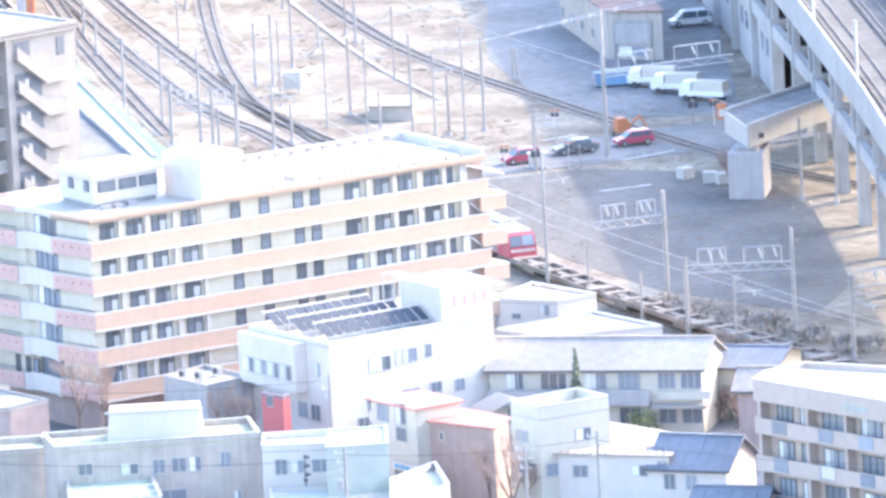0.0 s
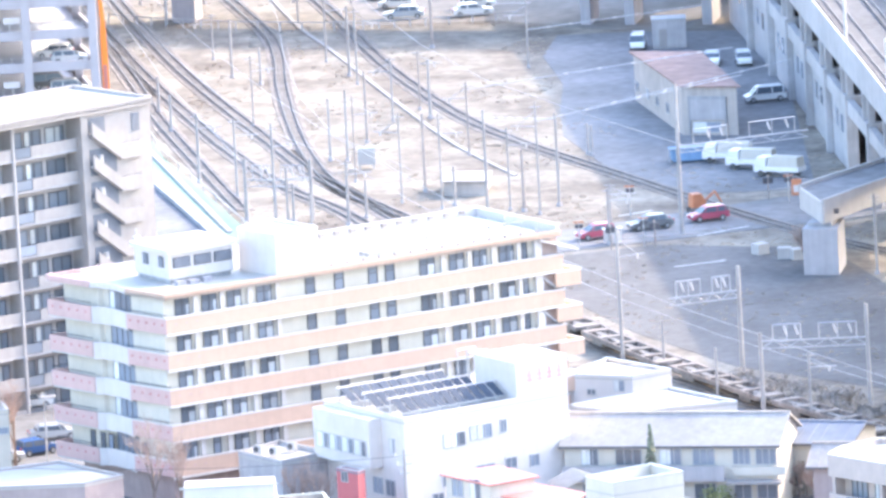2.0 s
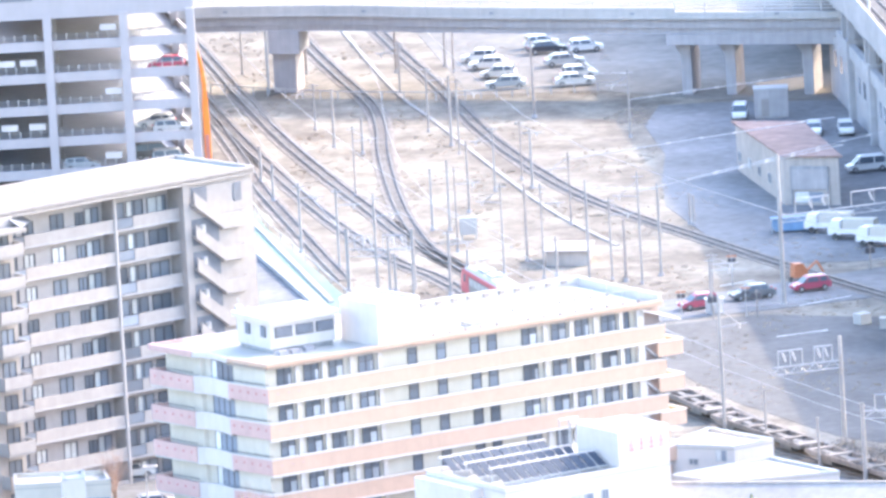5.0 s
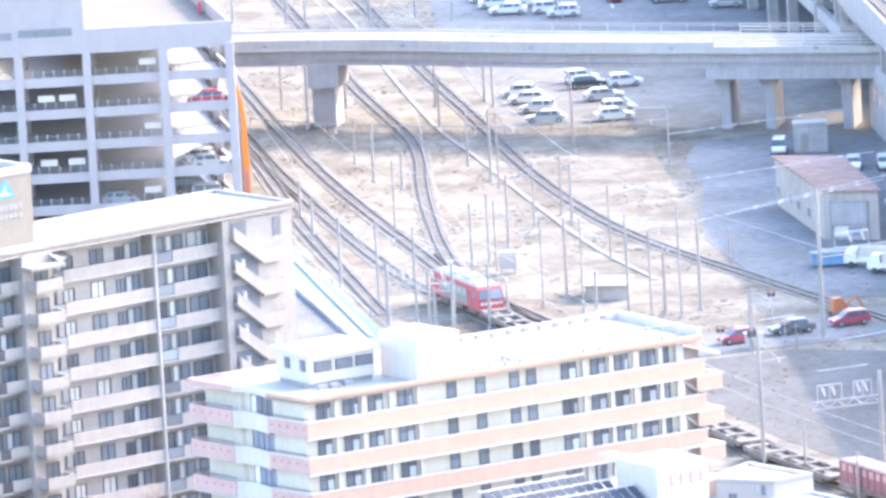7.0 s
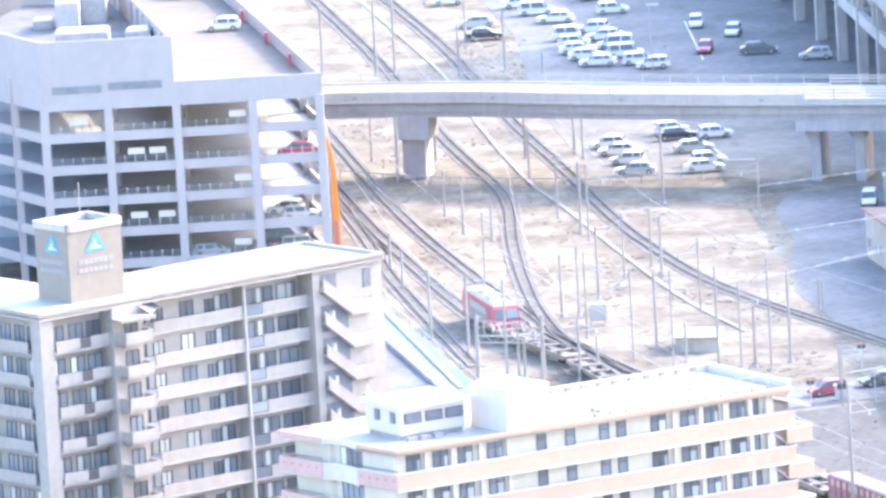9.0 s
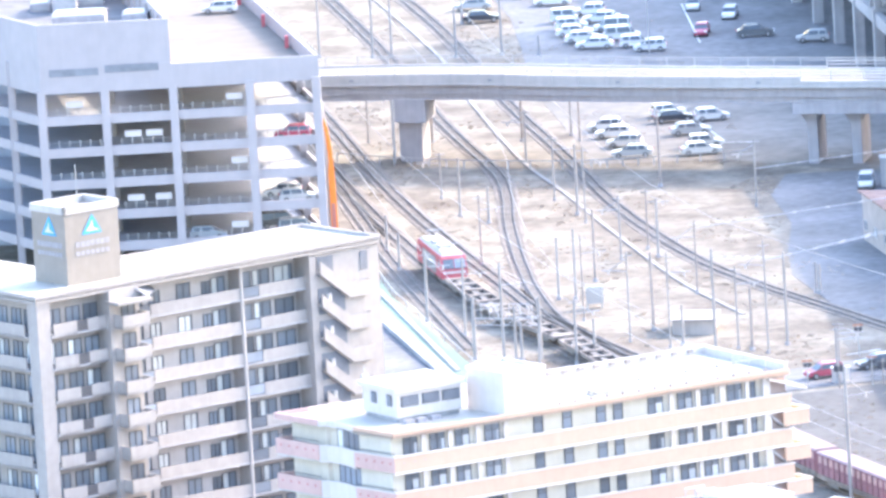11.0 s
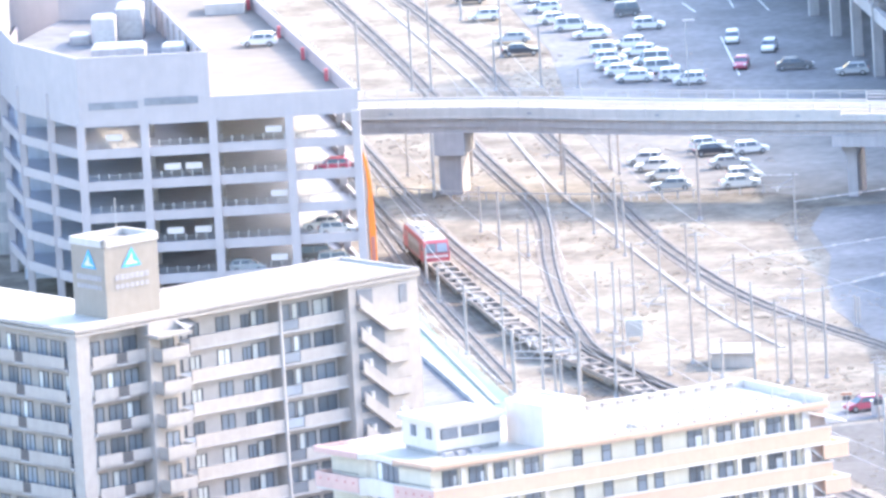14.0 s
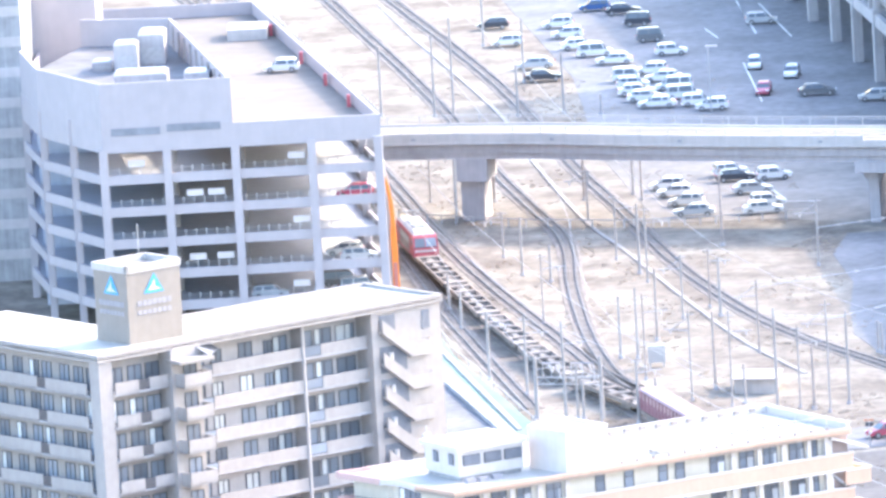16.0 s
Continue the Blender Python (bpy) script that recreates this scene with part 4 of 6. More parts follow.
for x in (11.6, 12.6, 13.6):
    for y in (6.8, 8.6):
        frm.tube((x, y, 10.3), (x, y, 14.0), 0.06, n=4)
frm.tube((11.6, 6.8, 14), (13.6, 6.8, 14), 0.06, n=4).tube((11.6, 8.6, 14), (13.6, 8.6, 14), 0.06, n=4).tube((11.6, 6.8, 12.2), (13.6, 6.8, 12.2), 0.06, n=4)
part("roof_frame", frm, ALU, white)


# ---- foreground houses ----
def house(name, label, category, plan, h, wall, roof, wins=(), rim=0.4):
    cx, cy = sum(p[0] for p in plan) / len(plan), sum(p[1] for p in plan) / len(plan)
    ob = thing(name, label, category, pose(cx, cy, 0))
    pl = [(x - cx, y - cy) for x, y in plan]
    part("wall", M().prism(pl, 0, h - 0.12), wall, ob)
    part("roof", M().prism(offset_loop(pl, -0.03 if rim > 0.1 else -0.35), h - 0.12, h + 0.02), roof, ob)
    if rim > 0.1:
        part("parapet", M().ribbon(pl + [pl[0]], 0, 0.2, h, h + rim), wall, ob)
        part("coping", M().ribbon(pl + [pl[0]], -0.05, 0.25, h + rim, h + rim + 0.07), TEAL if wall in (TEAL, OFFICE) else ALU, ob)
    for i, (e, u, z, w, hh) in enumerate(wins):
        a, b = Vector(pl[e]), Vector(pl[(e + 1) % len(pl)])
        d = (b - a).normalized()
        p = a + d * u + Vector((d.y, -d.x)) * 0.02
        window(ob, p.x, z, w, hh, p.y, 1 if w > 0.8 else 0, math.degrees(math.atan2(d.y, d.x)), frame_mat=ALU, curtain=0.5 if i % 3 == 1 else 0.0)
    return ob


def offset_loop(pl, d):
    """A closed outline moved inwards by d (outwards where negative)."""
    out = []
    n = len(pl)
    for i in range(n):
        a, p, b = Vector(pl[i - 1]), Vector(pl[i]), Vector(pl[(i + 1) % n])
        n1, n2 = Vector((-(p - a).y, (p - a).x)).normalized(), Vector((-(b - p).y, (b - p).x)).normalized()
        m = (n1 + n2).normalized()
        out.append(tuple(p + m * (d / max(m.dot(n1), 0.3))))
    return out


house("office_building", "grey concrete building with a green-edged flat roof", "building", [(-34, 962.7), (-16.5, 964.5), (-17.5, 971.4), (-35.2, 969.1)], 7.5, OFFICE, OLIVE_COAT, [(0, 2.5, 5.3, 1.3, 1.1), (0, 6.3, 5.1, 1.5, 1), (0, 8.8, 5, 1.1, 1.3), (0, 10.5, 5, 1.3, 1.3), (0, 11.9, 5, 1.1, 1.3), (0, 14.5, 5.1, 0.9, 1.4), (0, 9.6, 2.3, 2.9, 1.3), (0, 15.4, 2, 0.7, 1.1)], 0.45)
house("office_annexe", "low grey annexe with a plain parapet", "building", [(-41.8, 969.8), (-34.5, 970.2), (-35.4, 975.4), (-42, 975.3)], 6, OFFICE, OLIVE_COAT, [], 0.5)
house("clinic_building", "white building with a pale teal roof edge", "building", [(-16.4, 960.8), (-9.7, 960.2), (-9.7, 966.3), (-16.3, 966.2)], 7, WHITE, ROOF_COAT, [(0, 1.6, 4.9, 1.1, 1.4), (0, 3, 5, 1.2, 1.2), (0, 5, 5, 1.6, 1.2)], 0.5)
house("teal_block", "pale teal rendered block beside the clinic", "building", [(-10.9, 955.3), (-5.6, 955.8), (-5.7, 963.4), (-10.6, 962.8)], 8, TEAL, TEAL, [], 0.15)
house("green_roof_house", "house with a green flat roof and white railing", "house", [(-32.8, 954.3), (-24.9, 954.5), (-26, 964.4), (-33.2, 964.6)], 4.6, WHITE, GREEN_COAT, [], 0.3)
house("low_shop", "low white shop with a teal roof", "shop", [(-15.7, 952.6), (-5.1, 952.1), (-5.6, 958.7), (-15.9, 958.1)], 4.0, WHITE, TEAL, [], 0.3)
house("corner_shop", "white shop with a sloping side wall", "shop", [(-5.6, 944.6), (-0.6, 951.5), (-1.7, 961.4), (-5.6, 955.2)], 4.6, WHITE, TEAL, [], 0.6)
house("red_roof_shop", "grey panelled shop under a red metal roof", "shop", [(-7, 975.5), (-3.2, 969.9), (0.6, 972.4), (-2.6, 977.8)], 8.2, CREAM, RED_ROOF, [(0, 1.8, 6.4, 1.7, 1.8), (0, 4.5, 6.5, 1.7, 1.9), (0, 4.5, 5, 1.6, 1.3)], 0.05)
house("red_roof_house", "brown weathered house under a red roof", "house", [(-2.1, 970.7), (3.4, 965.9), (4.7, 969.8), (0, 975.6)], 7.0, BROWN, RED_ROOF, [(0, 1.4, 5.3, 0.5, 0.8)], 0.05)
house("cream_building", "cream three-storey building with a stepped parapet", "building", [(4.9, 963.1), (7.3, 959.7), (13.3, 963), (10.7, 967.2)], 8.7, CREAM, ROOF_COAT, [(0, 1.5, 6.4, 1.7, 1.1), (1, 4.2, 6.3, 1.5, 1.1), (0, 1.9, 3.6, 3, 1.2), (1, 1.1, 3.6, 1.3, 1.2)], 1.05)
tin = house("tin_roof_house", "white house with a pale ribbed metal roof", "house", [(8.7, 960.4), (18, 956.9), (19.4, 965.3), (13.1, 972.5)], 5.6, WHITE, GREY_ROOF, [(0, 2, 3.5, 1.4, 1.1), (0, 7.3, 3.7, 1.4, 1), (0, 9.4, 4.4, 1, 0.7)], 0.05)
for i in range(15):
    f = (i + 0.5) / 15
    a, b = Vector((8.7, 960.4)).lerp(Vector((18, 956.9)), f), Vector((13.1, 972.5)).lerp(Vector((19.4, 965.3)), f)
    d = Vector((14.8, 963.775))
    part("roof_rib", M().ribbon([tuple(a - d), tuple(b - d)], -0.05, 0.05, 5.6, 5.72), GREY_ROOF, tin)
house("brown_hall", "mauve-brown hall with a white flat roof", "building", [(-51.8, 1000.7), (-46.4, 996.1), (-38.9, 995.6), (-35.6, 998.5), (-41.5, 1006.6), (-49.6, 1003)], 5, BROWN, ROOF_COAT, [], 0.15)
house("white_tower_house", "tall narrow white house", "house", [(-50.1, 1008.9), (-48.1, 1009.7), (-48.4, 1013.5), (-50.4, 1012.5)], 9.5, WHITE, WHITE, [], 0.2)
house("flat_house", "pale flat-roofed house with dark windows", "house", [(-55.3, 1026), (-46.6, 1026.2), (-47.3, 1031), (-55.6, 1031.5)], 6, CREAM, ROOF_COAT, [(0, 7.6, 4.1, 2.1, 0.7), (0, 6.7, 2.9, 1, 0.6)], 0.3)
house("side_annexe", "lavender-grey annexe with a flat roof", "building", [(-25.4, 1001.6), (-21.5, 995.9), (-17.4, 999.4), (-21.8, 1005.9)], 5.8, GREY_WALL, ROOF_COAT, [(0, 1.8, 3.5, 0.5, 0.7)], 0.3)
house("red_panel_shop", "shop with a wine-red wall panel", "shop", [(-16.6, 988.4), (-14.7, 986.2), (-14.1, 987.0), (-15.9, 989.3)], 6.6, WINE, BLUE_ROOF, [(0, 1.1, 5.6, 0.9, 1)], 0.12)
house("white_workshop", "white workshop with a flat pale roof", "building", [(4, 1029.3), (10, 1026.5), (13.6, 1029), (7.9, 1036.3)], 6, WHITE, ROOF_COAT, [(0, 2.5, 4.4, 0.9, 0.6), (0, 5.3, 4.8, 1.1, 1.1)], 0.25)
house("white_shed", "low white shed with a flat pale roof", "shed", [(4.1, 1019.8), (8.6, 1015.2), (19.2, 1017.3), (13.3, 1025.8)], 5.0, WHITE, ROOF_COAT, [], 0.2)
house("works_shed", "long yard shed with a rust-brown roof", "shed", [(18.4, 1194.3), (24.1, 1192.3), (20.7, 1216.1), (13.8, 1218.5)], 5.3, OFFICE, RUST_ROOF, [(3, 1.5, 1.2, 1.4, 1.1), (3, 6.8, 1.2, 1.4, 1.1), (3, 11.7, 1.2, 1.4, 1.1), (3, 17, 1.2, 1.4, 1.1), (0, 2.6, 0.3, 3.2, 1.2)], 0.1)
sd = thing("shutter_door", "pale grey roller shutter on the shed front", "shutter", pose(21.0, 1193.35, 0, 0, 0, -19.3))
part("curtain", M().box(-1.9, 1.9, -0.12, -0.02, 1.7, 3.9), GREY_WALL, sd)
part("lintel", M().box(-2.1, 2.1, -0.16, -0.02, 3.9, 4.2), DARK_CONCRETE, sd)
part("post", M().box(-2.1, -1.9, -0.14, -0.02, 0, 3.9), DARK_CONCRETE, sd)
part("post", M().box(1.9, 2.1, -0.14, -0.02, 0, 3.9), DARK_CONCRETE, sd)
roofhut = thing("roof_shelter", "white sloping roof shelter on the grey building", "roof shelter", pose(-29.6, 965.6, 7.5))
part("shell", M().side([(0, 0), (8.2, 0), (8.0, 2.6), (0.3, 2.6)], 0, 3.4), WHITE, roofhut)
part("shell_edge", M().box(-0.1, 8.3, -0.1, 0.0, 2.5, 2.7), ALU, roofhut)
rail = thing("roof_railing", "white metal railing round a green roof", "railing", pose(-32.6, 954.6, 4.9))
for x in (0, 1.9, 3.8, 5.7, 7.4):
    part("post", M().tube((x, 0.1, -0.1), (x, 0.1, 1.0), 0.06, n=4), WHITE, rail)
    part("post", M().tube((x, 9.3, -0.1), (x, 9.3, 1.0), 0.06, n=4), WHITE, rail)
for y in (0.05, 9.25):
    part("top_rail", M().box(0, 7.4, y, y + 0.1, 0.95, 1.05), WHITE, rail)
    part("mid_rail", M().box(0, 7.4, y, y + 0.1, 0.45, 0.52), WHITE, rail)


def gable(name, label, at, w, d, h, rise, wall, roof, over=0.5, rib=0.06):
    ob = thing(name, label, "house", at)
    part("wall", M().box(0, w, 0, d, 0, h), wall, ob)
    for x in (0.0, w - 0.2):
        part("gable_end", M().add([(x, 0, h), (x, d, h), (x, d / 2, h + rise), (x + 0.2, 0, h), (x + 0.2, d, h), (x + 0.2, d / 2, h + rise)],
                               [(0, 2, 1), (3, 4, 5), (0, 1, 4, 3), (1, 2, 5, 4), (2, 0, 3, 5)]), wall, ob)
    s = rise / (d / 2)
    for y0, y1, z0, z1 in ((-over, d / 2, h - over * s, h + rise), (d + over, d / 2, h - over * s, h + rise)):
        part("roof", M().add([(-over, y0, z0), (w + over, y0, z0), (w + over, y1, z1), (-over, y1, z1), (-over, y0, z0 + 0.18), (w + over, y0, z0 + 0.18), (w + over, y1, z1 + 0.18), (-over, y1, z1 + 0.18)],
                             [(3, 2, 1, 0), (4, 5, 6, 7), (0, 1, 5, 4), (2, 3, 7, 6), (1, 2, 6, 5), (3, 0, 4, 7)]), roof, ob)
    part("ridge_cap", M().box(-over, w + over, d / 2 - 0.2, d / 2 + 0.2, h + rise + 0.1, h + rise + 0.28), roof, ob)
    ribs = M()
    n = int(w / 0.9)
    for i in range(n + 1):
        x = -over + (w + 2 * over) * i / n
        ribs.add([(x - 0.03, -over, h - over * s + 0.18), (x + 0.03, -over, h - over * s + 0.18), (x + 0.03, d / 2, h + rise + 0.18), (x - 0.03, d / 2, h + rise + 0.18),
                  (x, -over, h - over * s + 0.18 + rib), (x, d / 2, h + rise + 0.18 + rib)], [(0, 4, 5, 3), (4, 1, 2, 5), (0, 1, 4), (3, 5, 2)])
    tagged(part("roof_ribs", ribs, roof, ob), kind="stuff")
    part("gutter", M().box(-over, w + over, -over - 0.12, -over, h - over * s - 0.02, h - over * s + 0.12), FRAME, ob)
    return ob


inn = gable("lodging_house", "long two-storey cream house with a pale grey roof", pose(3.4, 997.3, 0, 0, 0, -14.4), 19.2, 8.4, 5.9, 1.9, CREAM, GREY_ROOF, 0.4, 0.015)
for x, w in ((2.3, 1.6), (5.8, 2.4), (9.6, 2.0), (12.6, 2.0), (16.0, 1.6), (18.2, 1.9)):
    window(inn, x, 4.1, w, 1.5, -0.02, 2, frame_mat=ALU, curtain=0.5 if x in (2.3, 9.6) else 0.0)
    window(inn, x, 1.0, w, 1.5, -0.02, 1, frame_mat=ALU)
part("balcony", M().box(0, 14.6, -1.1, -1.0, 2.9, 4.2).box(0, 14.6, -1.1, 0, 2.8, 2.95), GREY_WALL, inn, "grey balcony front")
part("canopy", M().box(14.8, 19.8, -1.5, 0, 2.6, 2.85), GREY_ROOF, inn)
part("balcony_box", M().box(15.2, 20, -0.35, -0.03, 3.2, 4.0), CREAM, inn)
bh = gable("blue_roof_house", "white house with a blue-grey metal roof", pose(16.6, 957.5, 0, 0, 0, -24), 6.8, 6.5, 4.6, 2.0, WHITE, BLUE_ROOF)
for x in (1.6, 3.6):
    window(bh, x, 2.6, 1.1, 1.4, -0.02, 1, frame_mat=ALU)
gable("slate_roof_house", "small house with a dark slate-blue roof", pose(19.6, 948, 0, 0, 0, -20), 6, 5, 2.6, 1.4, WHITE, BLUE_ROOF)
gable("blue_shed", "shed with a bright blue metal roof", pose(22.4, 999.5, 0, 0, 0, -20), 6.4, 8, 4.7, 1.0, CREAM, BLUE_ROOF)
gable("tan_house", "tan house with a brown hipped roof", pose(24.9, 986, 0, 0, 0, -15), 4.6, 5, 5.2, 1.3, BROWN, RUST_POLE)

# ---- small beige apartment house ----
flats = thing("apartment_house", "small beige apartment house with solid balconies", "apartment building", pose(25.3, 950.45, 0, 0, 0, -50.2))
part("wall", M().prism([(0, 1.2), (16.6, 1.2), (16.6, 10), (11, 12), (-1.6, 7.5), (-1.6, 3.2)], 0, 12.4), FLAT_WALL, flats)
part("roof", M().prism([(0, 0.1), (16.7, 0.1), (16.7, 10), (11, 12.1), (-1.7, 7.5), (-1.7, 3.1)], 12.4, 12.6), ROOF_COAT, flats)
part("parapet", M().ribbon([(-1.7, 3.1), (0, 0), (16.7, 0), (16.7, 10), (11, 12.1), (-1.7, 7.5), (-1.7, 3.1)], 0, 0.25, 11.2, 13.0), FLAT_WALL, flats)
part("parapet_cap", M().ribbon([(-1.7, 3.1), (0, 0), (16.7, 0), (16.7, 10), (11, 12.1), (-1.7, 7.5), (-1.7, 3.1)], -0.03, 0.3, 13.0, 13.1), PALE_CONCRETE, flats)
for i in range(4):
    part("sign_letter", M().box(11.2 + i * 0.8, 11.8 + i * 0.8, -0.04, 0.02, 11.7, 12.2), TEAL, flats, "pale turquoise sign letter")

for k in range(4):
    z = 8.6 - 3.2 * k
    part("balcony_front", M().ribbon([(-1.7, 3.1), (0, 0), (16.7, 0)], 0, 0.15, z - 0.2, z + 1.15), FLAT_WALL, flats)
    part("balcony_floor", M().prism([(-1.6, 3.1), (0, 0.1), (16.6, 0.1), (16.6, 1.3), (0, 1.3)], z - 0.25, z - 0.05), CONCRETE, flats)
    # grey block paints the shade of the recessed corner
    part("corner_shade", M().prism([(-1.5, 3.3), (0, 0.9), (0.6, 1.3), (-0.9, 3.7)], z + 0.2, z + 2.6), SIGN_GREY, flats)
    for x in (0.3, 6.2, 11.0, 15.9):
        part("pillar", M().box(x, x + 0.35, 0.15, 1.25, z - 0.1, z + 3.0), FLAT_WALL, flats)
    for x, w in ((2.6, 2.0), (5.0, 1.0), (8.6, 2.6), (13.4, 2.6)):
        window(flats, x, z + 0.4, w, 2.0, 1.18, 2 if w > 1.5 else 0, curtain=0.4 if (k + int(x)) % 2 else 0.0)
    for x in (2.2, 8.0, 13.0):
        part("glazed_panel", M().box(x, x + 1.8, -0.04, -0.01, z + 0.0, z + 1.1), GLASS, flats)
    if k == 1:
        part("quilt", M().box(8.2, 9.9, -0.08, -0.04, z + 0.1, z + 1.2), WHITE, flats, "white bedding hung over the balcony")

# small rooftop and street fittings
for x, y, z in ((-23.6, 1001.0, 5.9), (-22.2, 999.8, 5.9), (-20.6, 1001.5, 5.9)):
    ac = thing("air_conditioner", "pale grey outdoor air conditioner on a flat roof", "air conditioner", pose(x, y, z, 0, 0, -35), group="roof air conditioners")
    part("case", M().box(-0.45, 0.45, -0.18, 0.18, 0.1, 0.8), ALU, ac)
    part("grille", M().tube((-0.12, -0.2, 0.45), (-0.12, -0.17, 0.45), 0.27, n=12), FRAME, ac)
    part("feet", M().box(-0.4, -0.3, -0.2, 0.2, 0, 0.1).box(0.3, 0.4, -0.2, 0.2, 0, 0.1), STEEL, ac)
for x, y, h, tr in ((-9.3, 952.6, 8.6, 1), (12.0, 951.0, 9.2, 0), (-10.6, 985.8, 8.5, 0), (5.9, 948, 9.0, 0)):
    up = thing("utility_pole", "slim concrete utility pole with cross arms", "utility pole", pose(x, y, 0, 0, 0, 12), group="utility poles")
    part("post", M().tube((0, 0, 0), (0, 0, h), 0.17, 0.11, 8), POLE, up)
    for k in range(3):
        part("cross_arm", M().box(-0.9 + 0.2 * k, 0.9 - 0.2 * k, -0.05, 0.05, h - 0.5 - 0.8 * k, h - 0.4 - 0.8 * k), STEEL, up)
        part("insulator", M().tube((-0.8 + 0.2 * k, 0, h - 0.4 - 0.8 * k), (-0.8 + 0.2 * k, 0, h - 0.15 - 0.8 * k), 0.07, n=6), WHITE, up)
    if tr:
        part("transformer", M().tube((-0.5, 0, h - 3.6), (-0.5, 0, h - 2.7), 0.28, n=10), GREY_WALL, up)
        sig = part("signal_head", M().box(-3.6, -3.3, -0.15, 0.15, h - 2.6, h - 2.3).box(-3.5, -3.4, -0.05, 0.05, h - 3.0, h - 0.2), FRAME, up)
        for k in range(3):
            part("hood", M().tube((-3.5, -0.1, h - 0.4 - 0.75 * k), (-3.1, -0.35, h - 0.45 - 0.75 * k), 0.2, 0.14, 8), FRAME, sig)
        part("signal_arm", M().tube((0, 0, h - 2.0), (-3.4, 0, h - 2.0), 0.05, n=5), STEEL, up)
for (a, b) in (((-9.3, 952.6, 8.0), (12.0, 951.0, 8.6)), ((12.0, 951.0, 8.4), (40, 930, 9)), ((-9.3, 952.6, 7.6), (-45, 960, 8)), ((-10.6, 985.8, 8.0), (-45, 990, 8))):
    w = thing("power_line", "thin sagging power line between poles", "wire", pose(*a), group="power lines")
    dd = Vector(b) - Vector(a)
    line = [dd * (k / 8) + Vector((0, 0, -2.4 * (k / 8) * (1 - k / 8))) for k in range(9)]
    part("wire", M().add([(p.x, p.y + a, p.z + c) for p in line for a, c in ((-0.02, 0), (0, -0.02), (0.02, 0), (0, 0.02))],
                         [(4 * k + j, 4 * k + (j + 1) % 4, 4 * k + 4 + (j + 1) % 4, 4 * k + 4 + j) for k in range(8) for j in range(4)]), FRAME, w)
perg = thing("roof_frame", "weathered pale timber roof frame", "roof frame", pose(5.2, 975.0, 0, 0, 0, 20))
for i in range(7):
    part("slat", M().side([(-2.4, 6.6 + 0.0), (0, 7.6), (2.4, 6.6), (2.4, 6.45), (0, 7.45), (-2.4, 6.45)], i * 0.6, i * 0.6 + 0.1), PALE_CONCRETE, perg)
for x in (-2.3, 2.2):
    for y in (0.05, 3.5):
        part("post", M().box(x, x + 0.12, y, y + 0.12, 0, 6.5), PALE_CONCRETE, perg)
sb = thing("shop_sign", "pale shop sign board with blue lettering bars", "sign", pose(-3.9, 970.5, 0, 0, 0, -56))
part("board", M().box(-2.4, 1.6, -0.35, -0.1, 2.6, 3.3), WHITE, sb)
for x in (-1.8, -1.0, -0.2):
    part("letter_bar", M().box(x, x + 0.6, -0.38, -0.34, 2.8, 3.1), SIGN_BLUE, sb)
part("shop_glass", M().box(-2.2, 1.4, -0.15, -0.05, 0.3, 2.5), GLASS, sb)


# ---- poles, gantries and wires ----
def catenary_pole(x, y, h, material=POLE, arm=0, r=0.15):
    ob = thing("catenary_pole", "grey concrete catenary pole beside the tracks", "pole", pose(x, y, 0, 0, 0, 20 * math.sin(x * 3 + y)), group="catenary poles")
    part("post", M().tube((0, 0, 0), (0, 0, h), r, r * 0.75, 8), material, ob)
    part("base", M().tube((0, 0, 0), (0, 0, 0.35), r * 1.9, r * 1.6, 8), CONCRETE, ob)
    if h > 5 and arm:
        s = arm
        part("bracket_arm", M().tube((0, 0, h * 0.78), (s * 2.6, 0, h * 0.80), 0.05, n=5).tube((0, 0, h * 0.92), (s * 1.8, 0, h * 0.80), 0.035, n=5), STEEL, ob)
        part("insulator", M().tube((s * 1.9, 0, h * 0.80), (s * 1.9, 0, h * 0.80 - 0.5), 0.11, 0.08, 6), WHITE, ob)
        part("cap_arm", M().box(-0.6, 0.6, -0.04, 0.04, h * 0.95, h * 0.95 + 0.08), STEEL, ob)
    return ob


YARD = [(-41.3, 1305.5, 6.1), (-33.9, 1302.9, 5.8), (-32.2, 1261.7, 5.2), (-29.9, 1248.7, 6.5), (-27.1, 1214.8, 7.7), (-26.7, 1243.0, 4.1), (-23.0, 1284.4, 6.0), (-23.6, 1300.4, 4.9), (-19.6, 1256.2, 7.3), (-18.0, 1302.7, 5.9), (-17.0, 1298.1, 6.5), (-17.0, 1245.5, 7.8), (-16.1, 1239.4, 8.4), (-14.9, 1200.5, 7.7), (-12.2, 1213.5, 7.0), (-16.9, 1189.7, 7.5), (-16.0, 1176.0, 9.1), (-18.7, 1190.3, 6.6), (-11.2, 1161.8, 9.4), (-8.8, 1167.8, 8.2), (-7.1, 1157.1, 9.9), (-5.8, 1158.4, 4.1), (-4.2, 1189.1, 7.8), (-2.5, 1153.3, 10.6), (-0.2, 1153.9, 8.6), (1.2, 1152.8, 6.4), (2.8, 1150.6, 11.6), (4.8, 1155.0, 9.6), (-9.3, 1220.0, 6.5), (-8.2, 1214.1, 6.4), (2.6, 1244.6, 7.5), (-7.9, 1262.1, 8.6), (9.8, 1136.8, 5.2), (8.6, 1184.9, 3.0)]
for i, (x, y, h) in enumerate(YARD):
    catenary_pole(x, y, max(h, 3.2), RUST_POLE if i % 3 == 1 else POLE, (1, 0, -1, 0)[i % 4], 0.12 + 0.05 * (i % 2))
